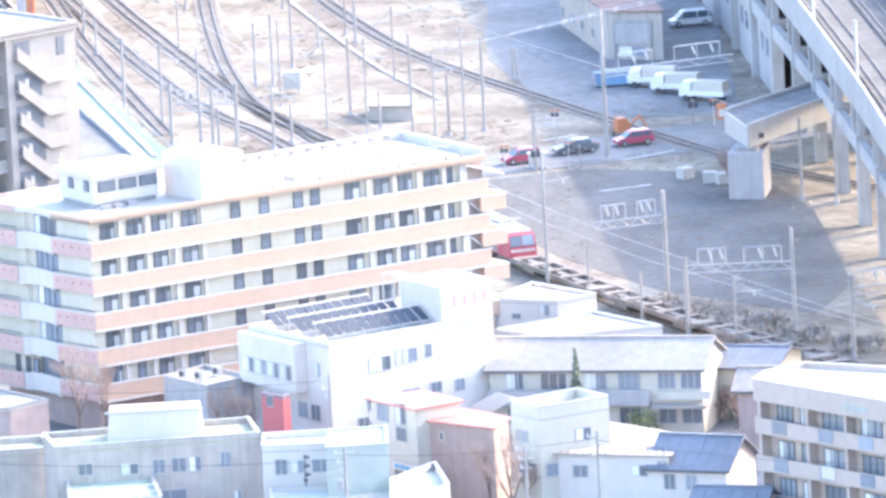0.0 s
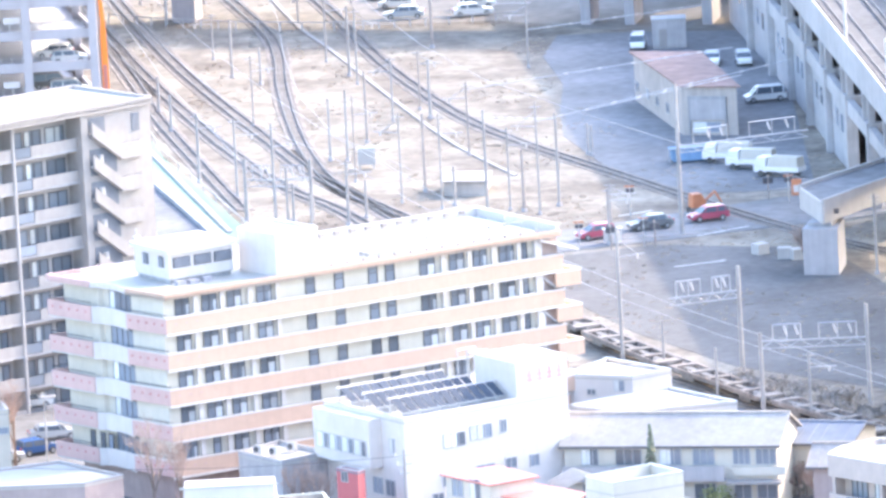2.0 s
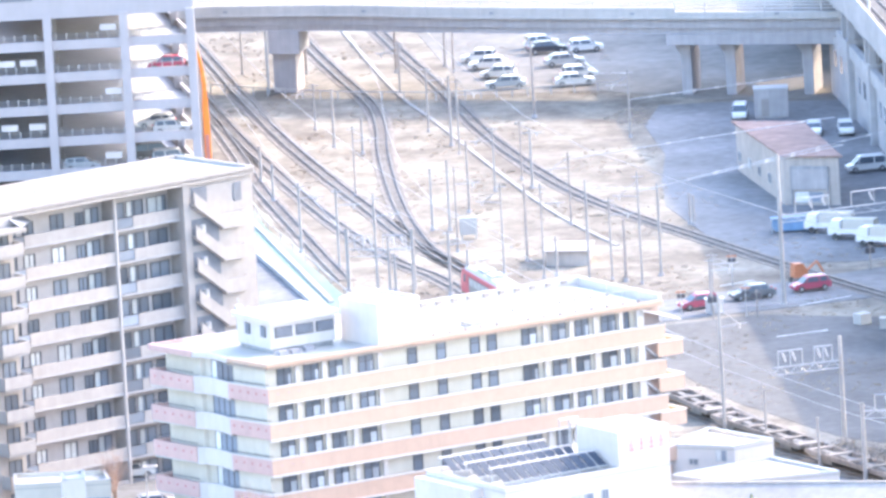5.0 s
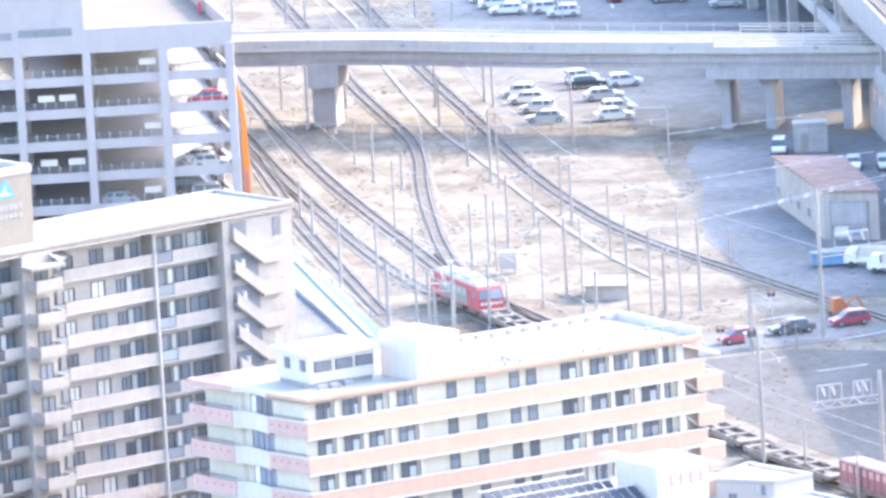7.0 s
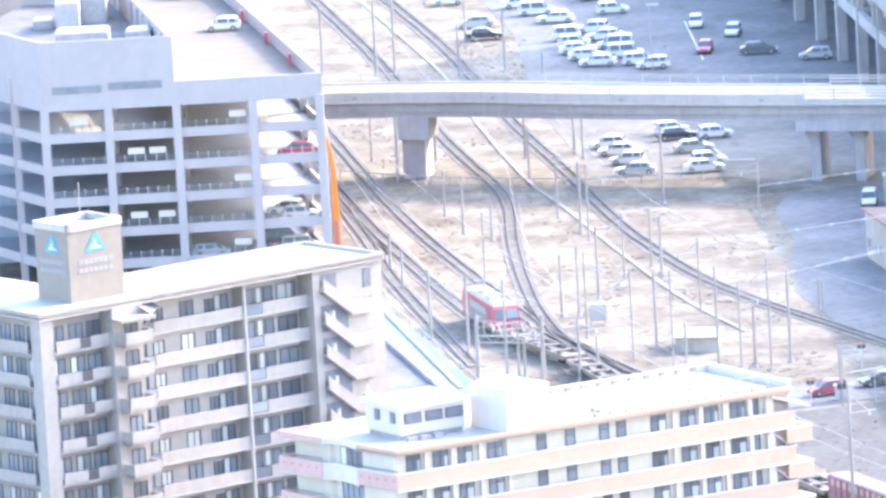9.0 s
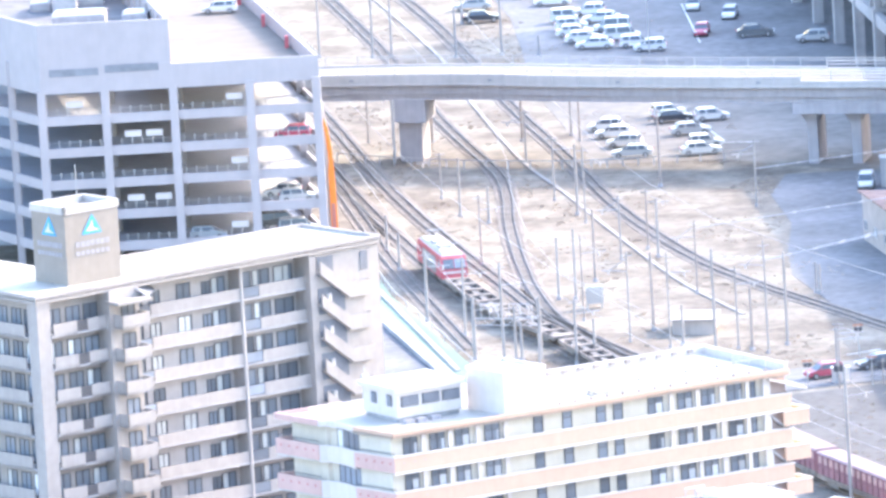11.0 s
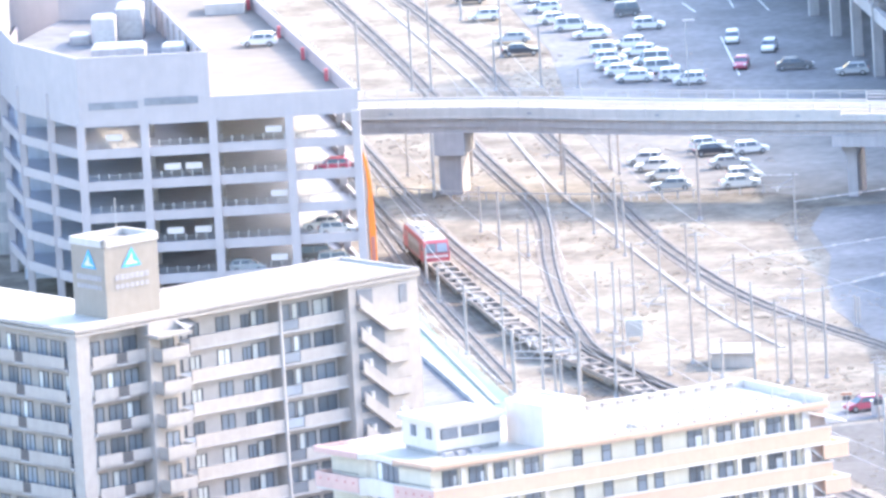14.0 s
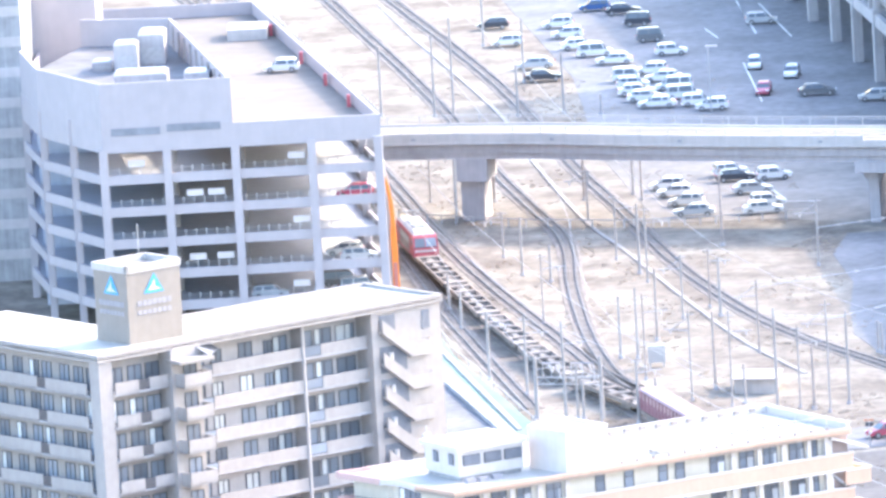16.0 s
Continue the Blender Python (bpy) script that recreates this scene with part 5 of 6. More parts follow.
MAINS = [(-37.5, 1227.5, 3.5), (-35.9, 1214.7, 3.2), (-32.3, 1181.2, 7.3), (-28.2, 1170.6, 8.3), (-27.0, 1156.6, 6.4), (-24.0, 1152.3, 10.5), (-22.8, 1154.3, 5.7), (-22.2, 1154.1, 3.5), (-20.3, 1146.2, 4.0), (-16.6, 1150.0, 6.7), (-14.8, 1153.8, 3.6)]
for i, (x, y, h) in enumerate(MAINS):
    catenary_pole(x, y, max(h, 4.0), POLE, 1, 0.17)
FARS = [(-48.8, 1375.4, 8.6), (-42.3, 1373.0, 10.0), (-40.0, 1372.1, 12.0), (-32.2, 1369.2, 6.2), (-26.7, 1369.4, 7.5), (-37.5, 1432.0, 8.6), (-31.9, 1397.6, 8.0), (-22.2, 1367.7, 2.4)]
for i, (x, y, h) in enumerate(FARS):
    catenary_pole(x, y, h, POLE, 0, 0.17)
NEARS = [(9.6, 1065.0, 13.3), (9.5, 1130.9, 5.7), (13.4, 1060.5, 5.0), (18.0, 1046.4, 4.8), (26.2, 1032.6, 6.5), (36.6, 1024.5, 5.8), (16.8, 1134.2, 15.3), (35.2, 1106.4, 8.0), (38.4, 1102.3, 8.8), (42.9, 1104.6, 5.6), (8.2, 1185.7, 3.3)]
for i, (x, y, h) in enumerate(NEARS):
    catenary_pole(x, y, h, POLE, (1, 1, 0, 1)[i % 4], 0.2 if h > 12 else 0.15)


def gantry(a, ha, b, hb, zb):
    """Two posts with a lattice beam and hanger frames."""
    ob = thing("catenary_gantry", "lattice steel gantry with hanging insulators over the tracks", "gantry", pose(*a, 0), group="catenary gantries")
    d = Vector((b[0] - a[0], b[1] - a[1], 0))
    part("post", M().tube((0, 0, 0), (0, 0, ha), 0.24, 0.18, 8), POLE, ob)
    if hb:
        part("post", M().tube(tuple(d), (d.x, d.y, hb), 0.22, 0.17, 8), POLE, ob)
    be = M()
    be.tube((0, 0, zb), (d.x, d.y, zb), 0.07, n=5).tube((0, 0, zb - 0.7), (d.x, d.y, zb - 0.7), 0.05, n=5)
    n = 8
    for i in range(n):
        p, q = d * (i / n), d * ((i + 1) / n)
        be.tube((p.x, p.y, zb if i % 2 else zb - 0.7), (q.x, q.y, zb - 0.7 if i % 2 else zb), 0.035, n=4)
    part("beam", be, STEEL, ob)
    for f0, f1 in ((0.12, 0.38), (0.55, 0.9)):
        p, q = d * f0, d * f1
        m = (p + q) / 2
        part("hanger_frame", M().tube((p.x, p.y, zb), (p.x, p.y, zb + 1.5), 0.05, n=4).tube((q.x, q.y, zb), (q.x, q.y, zb + 1.5), 0.05, n=4).tube((p.x, p.y, zb + 1.5), (q.x, q.y, zb + 1.5), 0.05, n=4).tube((m.x, m.y, zb), (m.x, m.y, zb + 1.5), 0.04, n=4), ALU, ob)
        for w in (p * 0.6 + q * 0.4, p * 0.2 + q * 0.8):
            part("insulator", M().tube((w.x, w.y, zb + 1.3), (w.x + 0.25, w.y, zb + 0.5), 0.13, 0.1, 6), WHITE, ob)
    return ob


gantry((20.6, 1055.5), 10.7, (14.1, 1053.0), 0, 8.4)
gantry((22.0, 1038.0), 7.5, (31.8, 1037.4), 9.8, 6.7)
gantry((36.6, 1024.5), 7.5, (46, 1026), 8.5, 6.4)
gantry((-27.0, 1156.6), 6.4, (-20.3, 1154.3), 6.4, 4.2)
gantry((16.8, 1134.2), 15.3, (30, 1140), 0, 9.0)
for a, b in (((2.6, 1244.6, 4.2), (22, 1249, 5.2)), ((-4.2, 1189.1, 7.0), (24, 1196, 8.8)), ((2.8, 1150.6, 9.6), (24, 1158, 12)), ((-2.5, 1153.3, 9.8), (4.8, 1155, 9.0)), ((8.6, 1184.9, 5), (30, 1191, 8))):
    w = thing("span_wire", "pale overhead span wire with insulators", "wire", pose(*a), group="span wires")
    dd = Vector(b) - Vector(a)
    part("wire", M().tube((0, 0, 0), tuple(dd), 0.045, n=5), ALU, w)
    for k in range(1, 8):
        p = dd * (k / 8)
        part("insulator", M().tube(tuple(p - dd.normalized() * 0.22), tuple(p + dd.normalized() * 0.22), 0.09, n=5), WHITE, w)
for k, lane in LANES.items():
    pts = lane[::6]
    w = thing("contact_wire", "thin overhead contact wire above a track", "wire", group="contact wires")
    part("wire", M().ribbon(pts, -0.02, 0.02, 5.38, 5.42), STEEL, w)

# ---- yard furniture ----
cable = smooth([(-51.6, 1474.2), (-45.7, 1437.8), (-34.6, 1372.4), (-29.7, 1330.7), (-23.3, 1284.5), (-18.7, 1261.8), (-12.4, 1228.6), (-5.8, 1196.8), (1.1, 1172.6)], 5)
setting("pavement_trough", M().ribbon(cable, -0.24, 0.24, 0, 0.14), GREY_ROOF, "pale concrete cable trough across the yard", "cable trough")
fence = thing("low_fence", "low post and rail fence beside the outer track", "fence")
FEN = offset(SIDE, 0.1)
part("rail", M().ribbon(FEN, -0.03, 0.03, 0.85, 0.93), STEEL, fence)
for a, b in zip(FEN, FEN[1:]):
    for i in range(6):
        x, y = a[0] + (b[0] - a[0]) * i / 6, a[1] + (b[1] - a[1]) * i / 6
        part("post", M().box(x - 0.05, x + 0.05, y - 0.05, y + 0.05, 0, 0.9), STEEL, fence)
setting("pavement_kerb", M().ribbon([(-40.2, 1212), (-28.9, 1148)], 0, 0.5, 0, 0.5), CONCRETE, "pale concrete kerb wall beside the lane", "kerb")
guard = thing("lot_fence", "low fence with a pale top rail round the car park", "fence")
GU = [(-44.6, 1293), (-38, 1287.5), (-30, 1282.5), (-20, 1278.5), (-15.6, 1277.7), (-8.6, 1277.7), (1.9, 1279)]
part("top_rail", M().ribbon(GU, 0, 0.12, 0.9, 1.02), PALE_CONCRETE, guard)
for a, b in zip(GU, GU[1:]):
    for i in range(4):
        x, y = a[0] + (b[0] - a[0]) * i / 4, a[1] + (b[1] - a[1]) * i / 4
        part("post", M().box(x - 0.07, x + 0.07, y - 0.07, y + 0.07, 0, 1.0), STEEL, guard)
house("signal_hut", "low grey lineside hut with a flat roof", "hut", [(-6.9, 1164.5), (-2.6, 1163.5), (-2.2, 1169), (-6.5, 1170)], 1.6, OFFICE, GREY_ROOF, (), 0.05)
cab = thing("relay_cabinet", "pale grey lattice relay cabinet on legs", "cabinet", pose(-14.9, 1184, 0))
part("box", M().box(-0.9, 0.9, -0.4, 0.4, 0.5, 2.3), ALU, cab)
for x in (-0.8, 0.65):
    part("leg", M().box(x, x + 0.15, -0.3, 0.3, 0, 0.5), STEEL, cab)
ramp = thing("ramp_bridge", "grey ramp bridge on a concrete abutment", "bridge")
part("abutment", M().prism([(28.1, 1107.8), (31.5, 1106.8), (32.4, 1112.8), (29.2, 1113.8)], 0, 4.6), CONCRETE, ramp)
NEAR_EDGE = smooth([(30.2, 1107.3), (36.9, 1118.3), (48.8, 1134.4), (59.8, 1146.4)], 3)
FAR_EDGE = smooth([(28.3, 1116.8), (32.4, 1122.9), (43.8, 1139.4), (54.8, 1153.4)], 3)
# bearing in darker concrete, painting the shade beneath the deck
part("bearing", M().prism([(28.7, 1108.6), (31.0, 1107.9), (31.8, 1112.4), (29.5, 1113.0)], 4.6, 5.05), DARK_CONCRETE, ramp)
part("girder", M().prism(offset_loop(NEAR_EDGE + FAR_EDGE[::-1], 0.3), 5.0, 6.8), PALE_CONCRETE, ramp)
part("deck", M().prism(NEAR_EDGE + FAR_EDGE[::-1], 6.8, 7.1), ASPHALT, ramp)
part("parapet", M().ribbon(NEAR_EDGE, -0.12, 0.12, 5.1, 7.5), PALE_CONCRETE, ramp)
part("parapet", M().ribbon(FAR_EDGE, -0.12, 0.12, 6.3, 7.5), PALE_CONCRETE, ramp)
part("end_wall", M().ribbon([(28.25, 1116.9), (30.15, 1107.2)], -0.02, 0.2, 5.1, 7.2), PALE_CONCRETE, ramp)
part("notice", M().box(31.3, 31.8, 1108.65, 1108.7, 5.8, 6.3), FRAME, ramp)
hz = part("hazard_board", M().box(27.5, 28.5, 1117.0, 1117.15, 6.4, 8.0), YELLOW, ramp, "orange and white hazard board")
part("board_stripe", M().box(27.7, 28.3, 1116.95, 1116.99, 6.7, 7.4), WHITE, hz)
for x in (46, 58):
    part("pier", M().box(x - 0.8, x + 0.8, 1089.5 + x * 0.95, 1096.5 + x * 0.95, 0, 5.02), CONCRETE, ramp)
for i, (x, y) in enumerate(((26.5, 1118), (27.8, 1117), (24.2, 1121))):
    st = thing("concrete_block", "grey concrete block on the ground", "block", pose(x, y, 0, 0, 0, 20 * i), group="concrete blocks")
    part("block", M().prism([(-0.7, -0.6), (0.6, -0.7), (0.75, 0.6), (-0.6, 0.65)], 0, 1.1), PALE_CONCRETE, st)
rack = thing("skip_container", "blue open skip in a pale frame", "container", pose(18.6, 1178, 0, 0, 0, 8))
part("bin", M().side([(-1.8, 0.2), (1.8, 0.2), (2.1, 1.5), (-2.1, 1.5)], -0.9, 0.9), TARP, rack)
part("frame", M().box(-2.3, 2.3, -1.05, -0.95, 1.5, 1.62).box(-2.3, -2.2, -1.05, -0.95, 0, 1.6).box(2.2, 2.3, -1.05, -0.95, 0, 1.6), ALU, rack)
dig = thing("small_excavator", "small orange excavator beside the crossing", "excavator", pose(18.6, 1147, 0.05, 0, 0, 20))
part("tracks", M().box(-0.9, 0.9, -0.7, -0.4, 0, 0.5).box(-0.9, 0.9, 0.4, 0.7, 0, 0.5), UNDER, dig)
part("cab", M().side([(-0.7, 0.5), (0.8, 0.5), (0.8, 1.1), (0.3, 1.9), (-0.6, 1.9)], -0.6, 0.6), YELLOW, dig)
part("boom", M().tube((0.7, 0, 0.9), (2.0, 0, 1.9), 0.12).tube((2.0, 0, 1.9), (2.7, 0, 0.7), 0.1), YELLOW, dig)
for x, y, r in ((14.0, 1129, -10), (9.6, 1128, 5), (26, 1152, 10)):
    ba = thing("crossing_barrier", "level crossing barrier with a pale arm on a dark post", "barrier", pose(x, y, 0, 0, 0, r), group="crossing barriers")
    part("post", M().tube((0, 0, 0), (0, 0, 2.6), 0.1), RUST_POLE, ba)
    part("lamp_board", M().box(-0.5, 0.5, -0.08, 0.08, 1.7, 2.3), FRAME, ba)
    part("arm", M().tube((0, 0, 1.0), (5.0, 0, 1.15), 0.05), PALE_CONCRETE, ba)
for (x, y, h) in ((-9.0, 1364, 8.0), (-43.5, 1030.0, 6.6)):
    la = thing("street_lamp", "slim pale street lamp with a short arm", "street lamp", pose(x, y, 0))
    part("post", M().tube((0, 0, 0), (0, 0, h), 0.1, 0.06), ALU, la)
    part("head", M().box(-0.3, 1.1, -0.15, 0.15, h - 0.05, h + 0.12), WHITE, la)


# ---- vehicles ----
def shell(prof, w0, w1=None):
    """A closed skin over a side profile of x, z; points with a third value sit at that share of the half width."""
    m = M()
    n = len(prof)
    hw = [w0 * (p[2] if len(p) > 2 else 1.0) for p in prof]
    m.add([(p[0], -h, p[1]) for p, h in zip(prof, hw)] + [(p[0], h, p[1]) for p, h in zip(prof, hw)],
          [tuple(range(n)), tuple(range(2 * n - 1, n - 1, -1))] + [(i, n + i, n + (i + 1) % n, (i + 1) % n) for i in range(n)])
    return m


def car(kind, paint):
    L, H, hood, back = {"hatch": (4.0, 1.52, 1.0, 0.15), "sedan": (4.6, 1.45, 1.25, 0.75), "minivan": (4.5, 1.75, 0.8, 0.1), "kei": (3.4, 1.78, 0.35, 0.05)}[kind]
    half, belt = L / 2, 0.92 if kind != "kei" else 1.0
    label = {"hatch": "hatchback", "sedan": "sedan", "minivan": "minivan", "kei": "small box van"}[kind]
    ob = thing("car", f"{paint} {label} parked on the ground", "car", group="parked cars")
    pm = PAINTS[paint]
    part("body", shell([(-half, 0.32, 0.94), (half - 0.1, 0.28, 0.92), (half, 0.5, 0.88), (half - 0.05, belt - 0.22, 0.92), (half - hood, belt, 0.98), (-half + back * 0.6, belt + 0.03, 0.98), (-half, belt - 0.15, 0.92)], 0.85), pm, ob)
    x0, x1 = -half + back * 0.7 + 0.02, half - hood + 0.12
    slope = 0.25 if kind == "kei" else 0.75
    part("glasshouse", shell([(x0, belt - 0.02, 0.96), (x1, belt - 0.02, 0.96), (x1 - slope, H - 0.08, 0.8), (x0 + (0.45 if kind == "sedan" else 0.2), H - 0.08, 0.8)], 0.85), CAR_GLASS, ob)
    part("roof", shell([(x0 + (0.4 if kind == "sedan" else 0.15), H - 0.12, 0.84), (x1 - slope + 0.06, H - 0.12, 0.84), (x1 - slope - 0.15, H, 0.74), (x0 + 0.5, H, 0.74)], 0.85), pm, ob)
    for x in (x0 + 0.25, (x0 + x1 - slope) / 2, x1 - slope * 0.55):
        part("pillar", shell([(x - 0.05, belt - 0.04, 0.985), (x + 0.05, belt - 0.04, 0.985), (x + (0.05 if x < 0.3 else -0.25), H - 0.1, 0.83), (x - (0.05 if x < 0.3 else 0.35), H - 0.1, 0.83)], 0.85), pm, ob)
    for sx in (-half + 0.75, half - 0.8):
        for sy in (-0.78, 0.78):
            wh = part("wheel", M().tube((sx, sy - 0.1, 0.31), (sx, sy + 0.1, 0.31), 0.31, n=12), RUBBER, ob)
            part("rim", M().tube((sx, sy - 0.115, 0.31), (sx, sy + 0.115, 0.31), 0.17, n=8), ALU, wh)
    for sy in (-0.62, 0.62):
        part("headlight", M().box(half - 0.16, half + 0.0, sy - 0.17, sy + 0.17, 0.6, 0.74), LAMP_CLEAR, ob)
        part("taillight", M().box(-half - 0.02, -half + 0.08, sy - 0.14, sy + 0.14, 0.7, 0.92), LAMP_RED, ob)
    return ob


PARKED = {}


def put_car(kind, paint, x, y, z, turn):
    at = pose(x, y, z, 0, 0, turn)
    if (kind, paint) not in PARKED:
        PARKED[kind, paint] = car(kind, paint)
        PARKED[kind, paint].matrix_basis = at
        return PARKED[kind, paint]
    return copy_thing(PARKED[kind, paint], at)


rng = random.Random(5)
FARLOT = [(-28.3, 1444.8), (-27.0, 1435.0), (-25.4, 1424.3), (-23.4, 1417.4), (-20.9, 1409.5), (-20.1, 1454.1), (-18.2, 1442.9), (-16.6, 1427.9), (-13.9, 1414.8), (-19.4, 1393.8), (-18.5, 1387.6), (-18.0, 1381.7), (-16.9, 1376.1), (-15.5, 1370.4), (-16.3, 1398.9), (-14.8, 1392.0), (-13.4, 1384.3), (-12.3, 1376.7), (-10.6, 1370.0), (-8.9, 1366.0), (-30.7, 1409.3), (-29.5, 1398.1), (-36.6, 1447.0), (-34.5, 1430.8), (0.9, 1390.0), (3.8, 1373.5), (-2.6, 1377.0), (-3.6, 1399.0), (10.6, 1366.4), (-23.8, 1458.7), (-2.6, 1438.7)]
DARKS = {5: "black", 6: "black", 7: "grey", 21: "black", 22: "black", 25: "grey", 26: "red", 28: "silver", 29: "blue", 30: "silver", 20: "silver"}
for i, (x, y) in enumerate(FARLOT):
    put_car("minivan" if i in (3, 16, 17) else rng.choice(("hatch", "sedan", "hatch", "kei")), DARKS.get(i, "white"), x, y, 0.05, rng.choice((4, 176)) + rng.uniform(-4, 4) + (90 if i in (24, 26, 27) else 0))
NEARLOT = [(-14.1, 1304.7), (-13.0, 1299.2), (-11.9, 1292.1), (-11.0, 1284.3), (-6.9, 1313.3), (-6.3, 1308.7), (-1.9, 1308.5), (-4.4, 1298.7), (-2.8, 1288.9), (-3.3, 1283.7)]
for i, (x, y) in enumerate(NEARLOT):
    put_car("sedan" if i % 2 else "hatch", {5: "black", 7: "silver", 3: "silver"}.get(i, "white"), x, y, 0.05, (172, 12)[i > 3] + rng.uniform(-4, 4))
for kind, paint, x, y, z, a in (("hatch", "red", 8.2, 1134.6, 0.06, 200), ("sedan", "grey", 13.7, 1138.6, 0.06, 198), ("hatch", "red", 19.6, 1141.6, 0.06, 198),
                                ("minivan", "white", 27.5, 1213.4, 0.04, 192), ("kei", "white", 14.8, 1253.6, 0.04, 265), ("sedan", "white", 22.6, 1240, 0.04, 268), ("hatch", "white", 26.0, 1239, 0.04, 272),
                                ("sedan", "silver", -48.0, 1034, 0.04, 8), ("hatch", "blue", -44.7, 1037, 0.04, 30), ("hatch", "white", -46.0, 1060, 0.04, 20), ("sedan", "silver", -43.4, 1044, 0.04, 10),
                                ("kei", "blue", -33.6, 1100, 0.04, 40), ("hatch", "white", -55.9, 1270, 21.0, 176),
                                ("hatch", "silver", -56.6, 1225.4, 2.9, 2), ("hatch", "red", -46.9, 1225.6, 13.42, 178), ("minivan", "silver", -47.0, 1226, 2.9, 5), ("hatch", "white", -48.5, 1230, 6.4, 170), ("hatch", "silver", -46.8, 1226, 6.4, 5), ("minivan", "grey", -49, 1231, 2.9, 5)):
    put_car(kind, paint, x, y, z if z < 1 or z > 20 else round((z - 2.8) / 3.48) * 3.48 + 2.8, a)
for x, y, a in ((22.6, 1176.0, 165), (24.9, 1171.2, 160), (27.6, 1165.7, 150)):
    tk = thing("light_truck", "white light truck with a canvas load bed", "truck", pose(x, y, 0.04, 0, 0, a), group="yard trucks")
    part("cab", shell([(1.2, 0.5), (2.6, 0.5), (2.6, 1.2), (2.2, 2.0), (1.2, 2.0)], 0.85), PAINTS["white"], tk)
    part("windscreen", shell([(2.3, 1.2), (2.62, 1.22), (2.25, 1.95), (2.1, 1.95)], 0.78), CAR_GLASS, tk)
    part("bed", M().box(-2.6, 1.15, -0.9, 0.9, 0.6, 1.1), PAINTS["white"], tk)
    part("cover", shell([(-2.5, 1.1), (1.0, 1.1), (0.9, 2.1, 0.8), (-2.4, 2.1, 0.8)], 0.88), CREAM, tk)
    for sx in (-1.7, 1.8):
        for sy in (-0.75, 0.75):
            part("wheel", M().tube((sx, sy - 0.12, 0.34), (sx, sy + 0.12, 0.34), 0.34, n=10), RUBBER, tk)

for i, (p, q) in enumerate([[(-9.7, 1436.4), (-8.1, 1427.6)], [(-2.8, 1457.2), (1.1, 1425.5)], [(-5.3, 1455.5), (-3.3, 1429.8)], [(-5.0, 1404.4), (-2.9, 1370.8)], [(-5.7, 1461.0), (-4.2, 1442.0)], [(-5.4, 1318.8), (-0.6, 1292.3)], [(-2.5, 1291.7), (2.6, 1290.7)], [(18.3, 1133.0), (23.5, 1137.0)], [(15.6, 1116.2), (20.7, 1118.4)], [(10.6, 1147.0), (14.1, 1149.2)]]):
    z = 0.062
    setting("road_line", M().ribbon([p, q], -0.09, 0.09, 0.0, z), LINE, "worn white painted road line", "road marking")
for x, y, h in ((11.9, 1146.5, 3.2), (12.9, 1128.6, 3.0), (6.5, 1130.5, 2.6), (28.0, 1150.2, 2.8)):
    sg = thing("crossing_signal", "slim level crossing signal post with two lamps", "signal", pose(x, y, 0), group="crossing signals")
    part("post", M().tube((0, 0, 0), (0, 0, h), 0.07), ALU, sg)
    part("lamp_board", M().box(-0.4, 0.4, -0.06, 0.06, h - 0.7, h - 0.3), FRAME, sg)
    part("cross", M().box(-0.5, 0.5, -0.09, -0.06, h - 0.15, h + 0.0), YELLOW, sg)
bank = thing("equipment_box", "white trackside equipment box beside the crossing", "cabinet", pose(9.8, 1131.4, 0))
part("case", M().box(-0.9, 0.9, -0.4, 0.4, 0.1, 1.5), WHITE, bank)
part("lid", M().box(-1.0, 1.0, -0.5, 0.5, 1.5, 1.6), ALU, bank)
part("foot", M().box(-0.8, 0.8, -0.35, 0.35, 0, 0.1), CONCRETE, bank)

box_hut = thing("storage_container", "pale blue-grey storage container in the shaded yard", "container", pose(16.4, 1252.5, 0.03))
part("body", M().box(0, 3.7, 0, 2.4, 0.1, 3.2), GREY_WALL, box_hut)
part("roof_edge", M().box(-0.08, 3.78, -0.08, 2.48, 3.2, 3.35), ALU, box_hut)
part("door", M().box(0.7, 1.6, -0.04, 0.01, 0.2, 2.2), GREY_ROOF, box_hut)
part("skid", M().box(0.1, 3.6, 0.1, 2.3, 0, 0.1), STEEL, box_hut)


# ---- trees and scrub ----
def bare_tree(x, y, h, spread, seed, material=TWIG):
    r = random.Random(seed)
    ob = thing("bare_tree", "leafless winter tree with fine reddish twigs", "tree", pose(x, y, 0))
    trunk, twigs = M(), M()

    def grow(p, d, length, rad, depth):
        q = p + d * length
        (trunk if depth < 2 else twigs).tube(p, q, rad, rad * 0.65, 5 if depth < 2 else 3)
        if depth >= 6:
            return
        for _ in range(4 if depth < 2 else 3):
            nd = (d + Vector((r.uniform(-1, 1), r.uniform(-1, 1), r.uniform(-0.15, 0.7))) * spread).normalized()
            grow(p + d * length * r.uniform(0.55, 1.0), nd, length * r.uniform(0.55, 0.8), rad * 0.55, depth + 1)
    grow(Vector((0, 0, 0)), Vector((0, 0, 1)), h * 0.32, 0.18, 0)
    part("trunk", trunk, BARK, ob)
    part("crown", twigs, material, ob)
    return ob


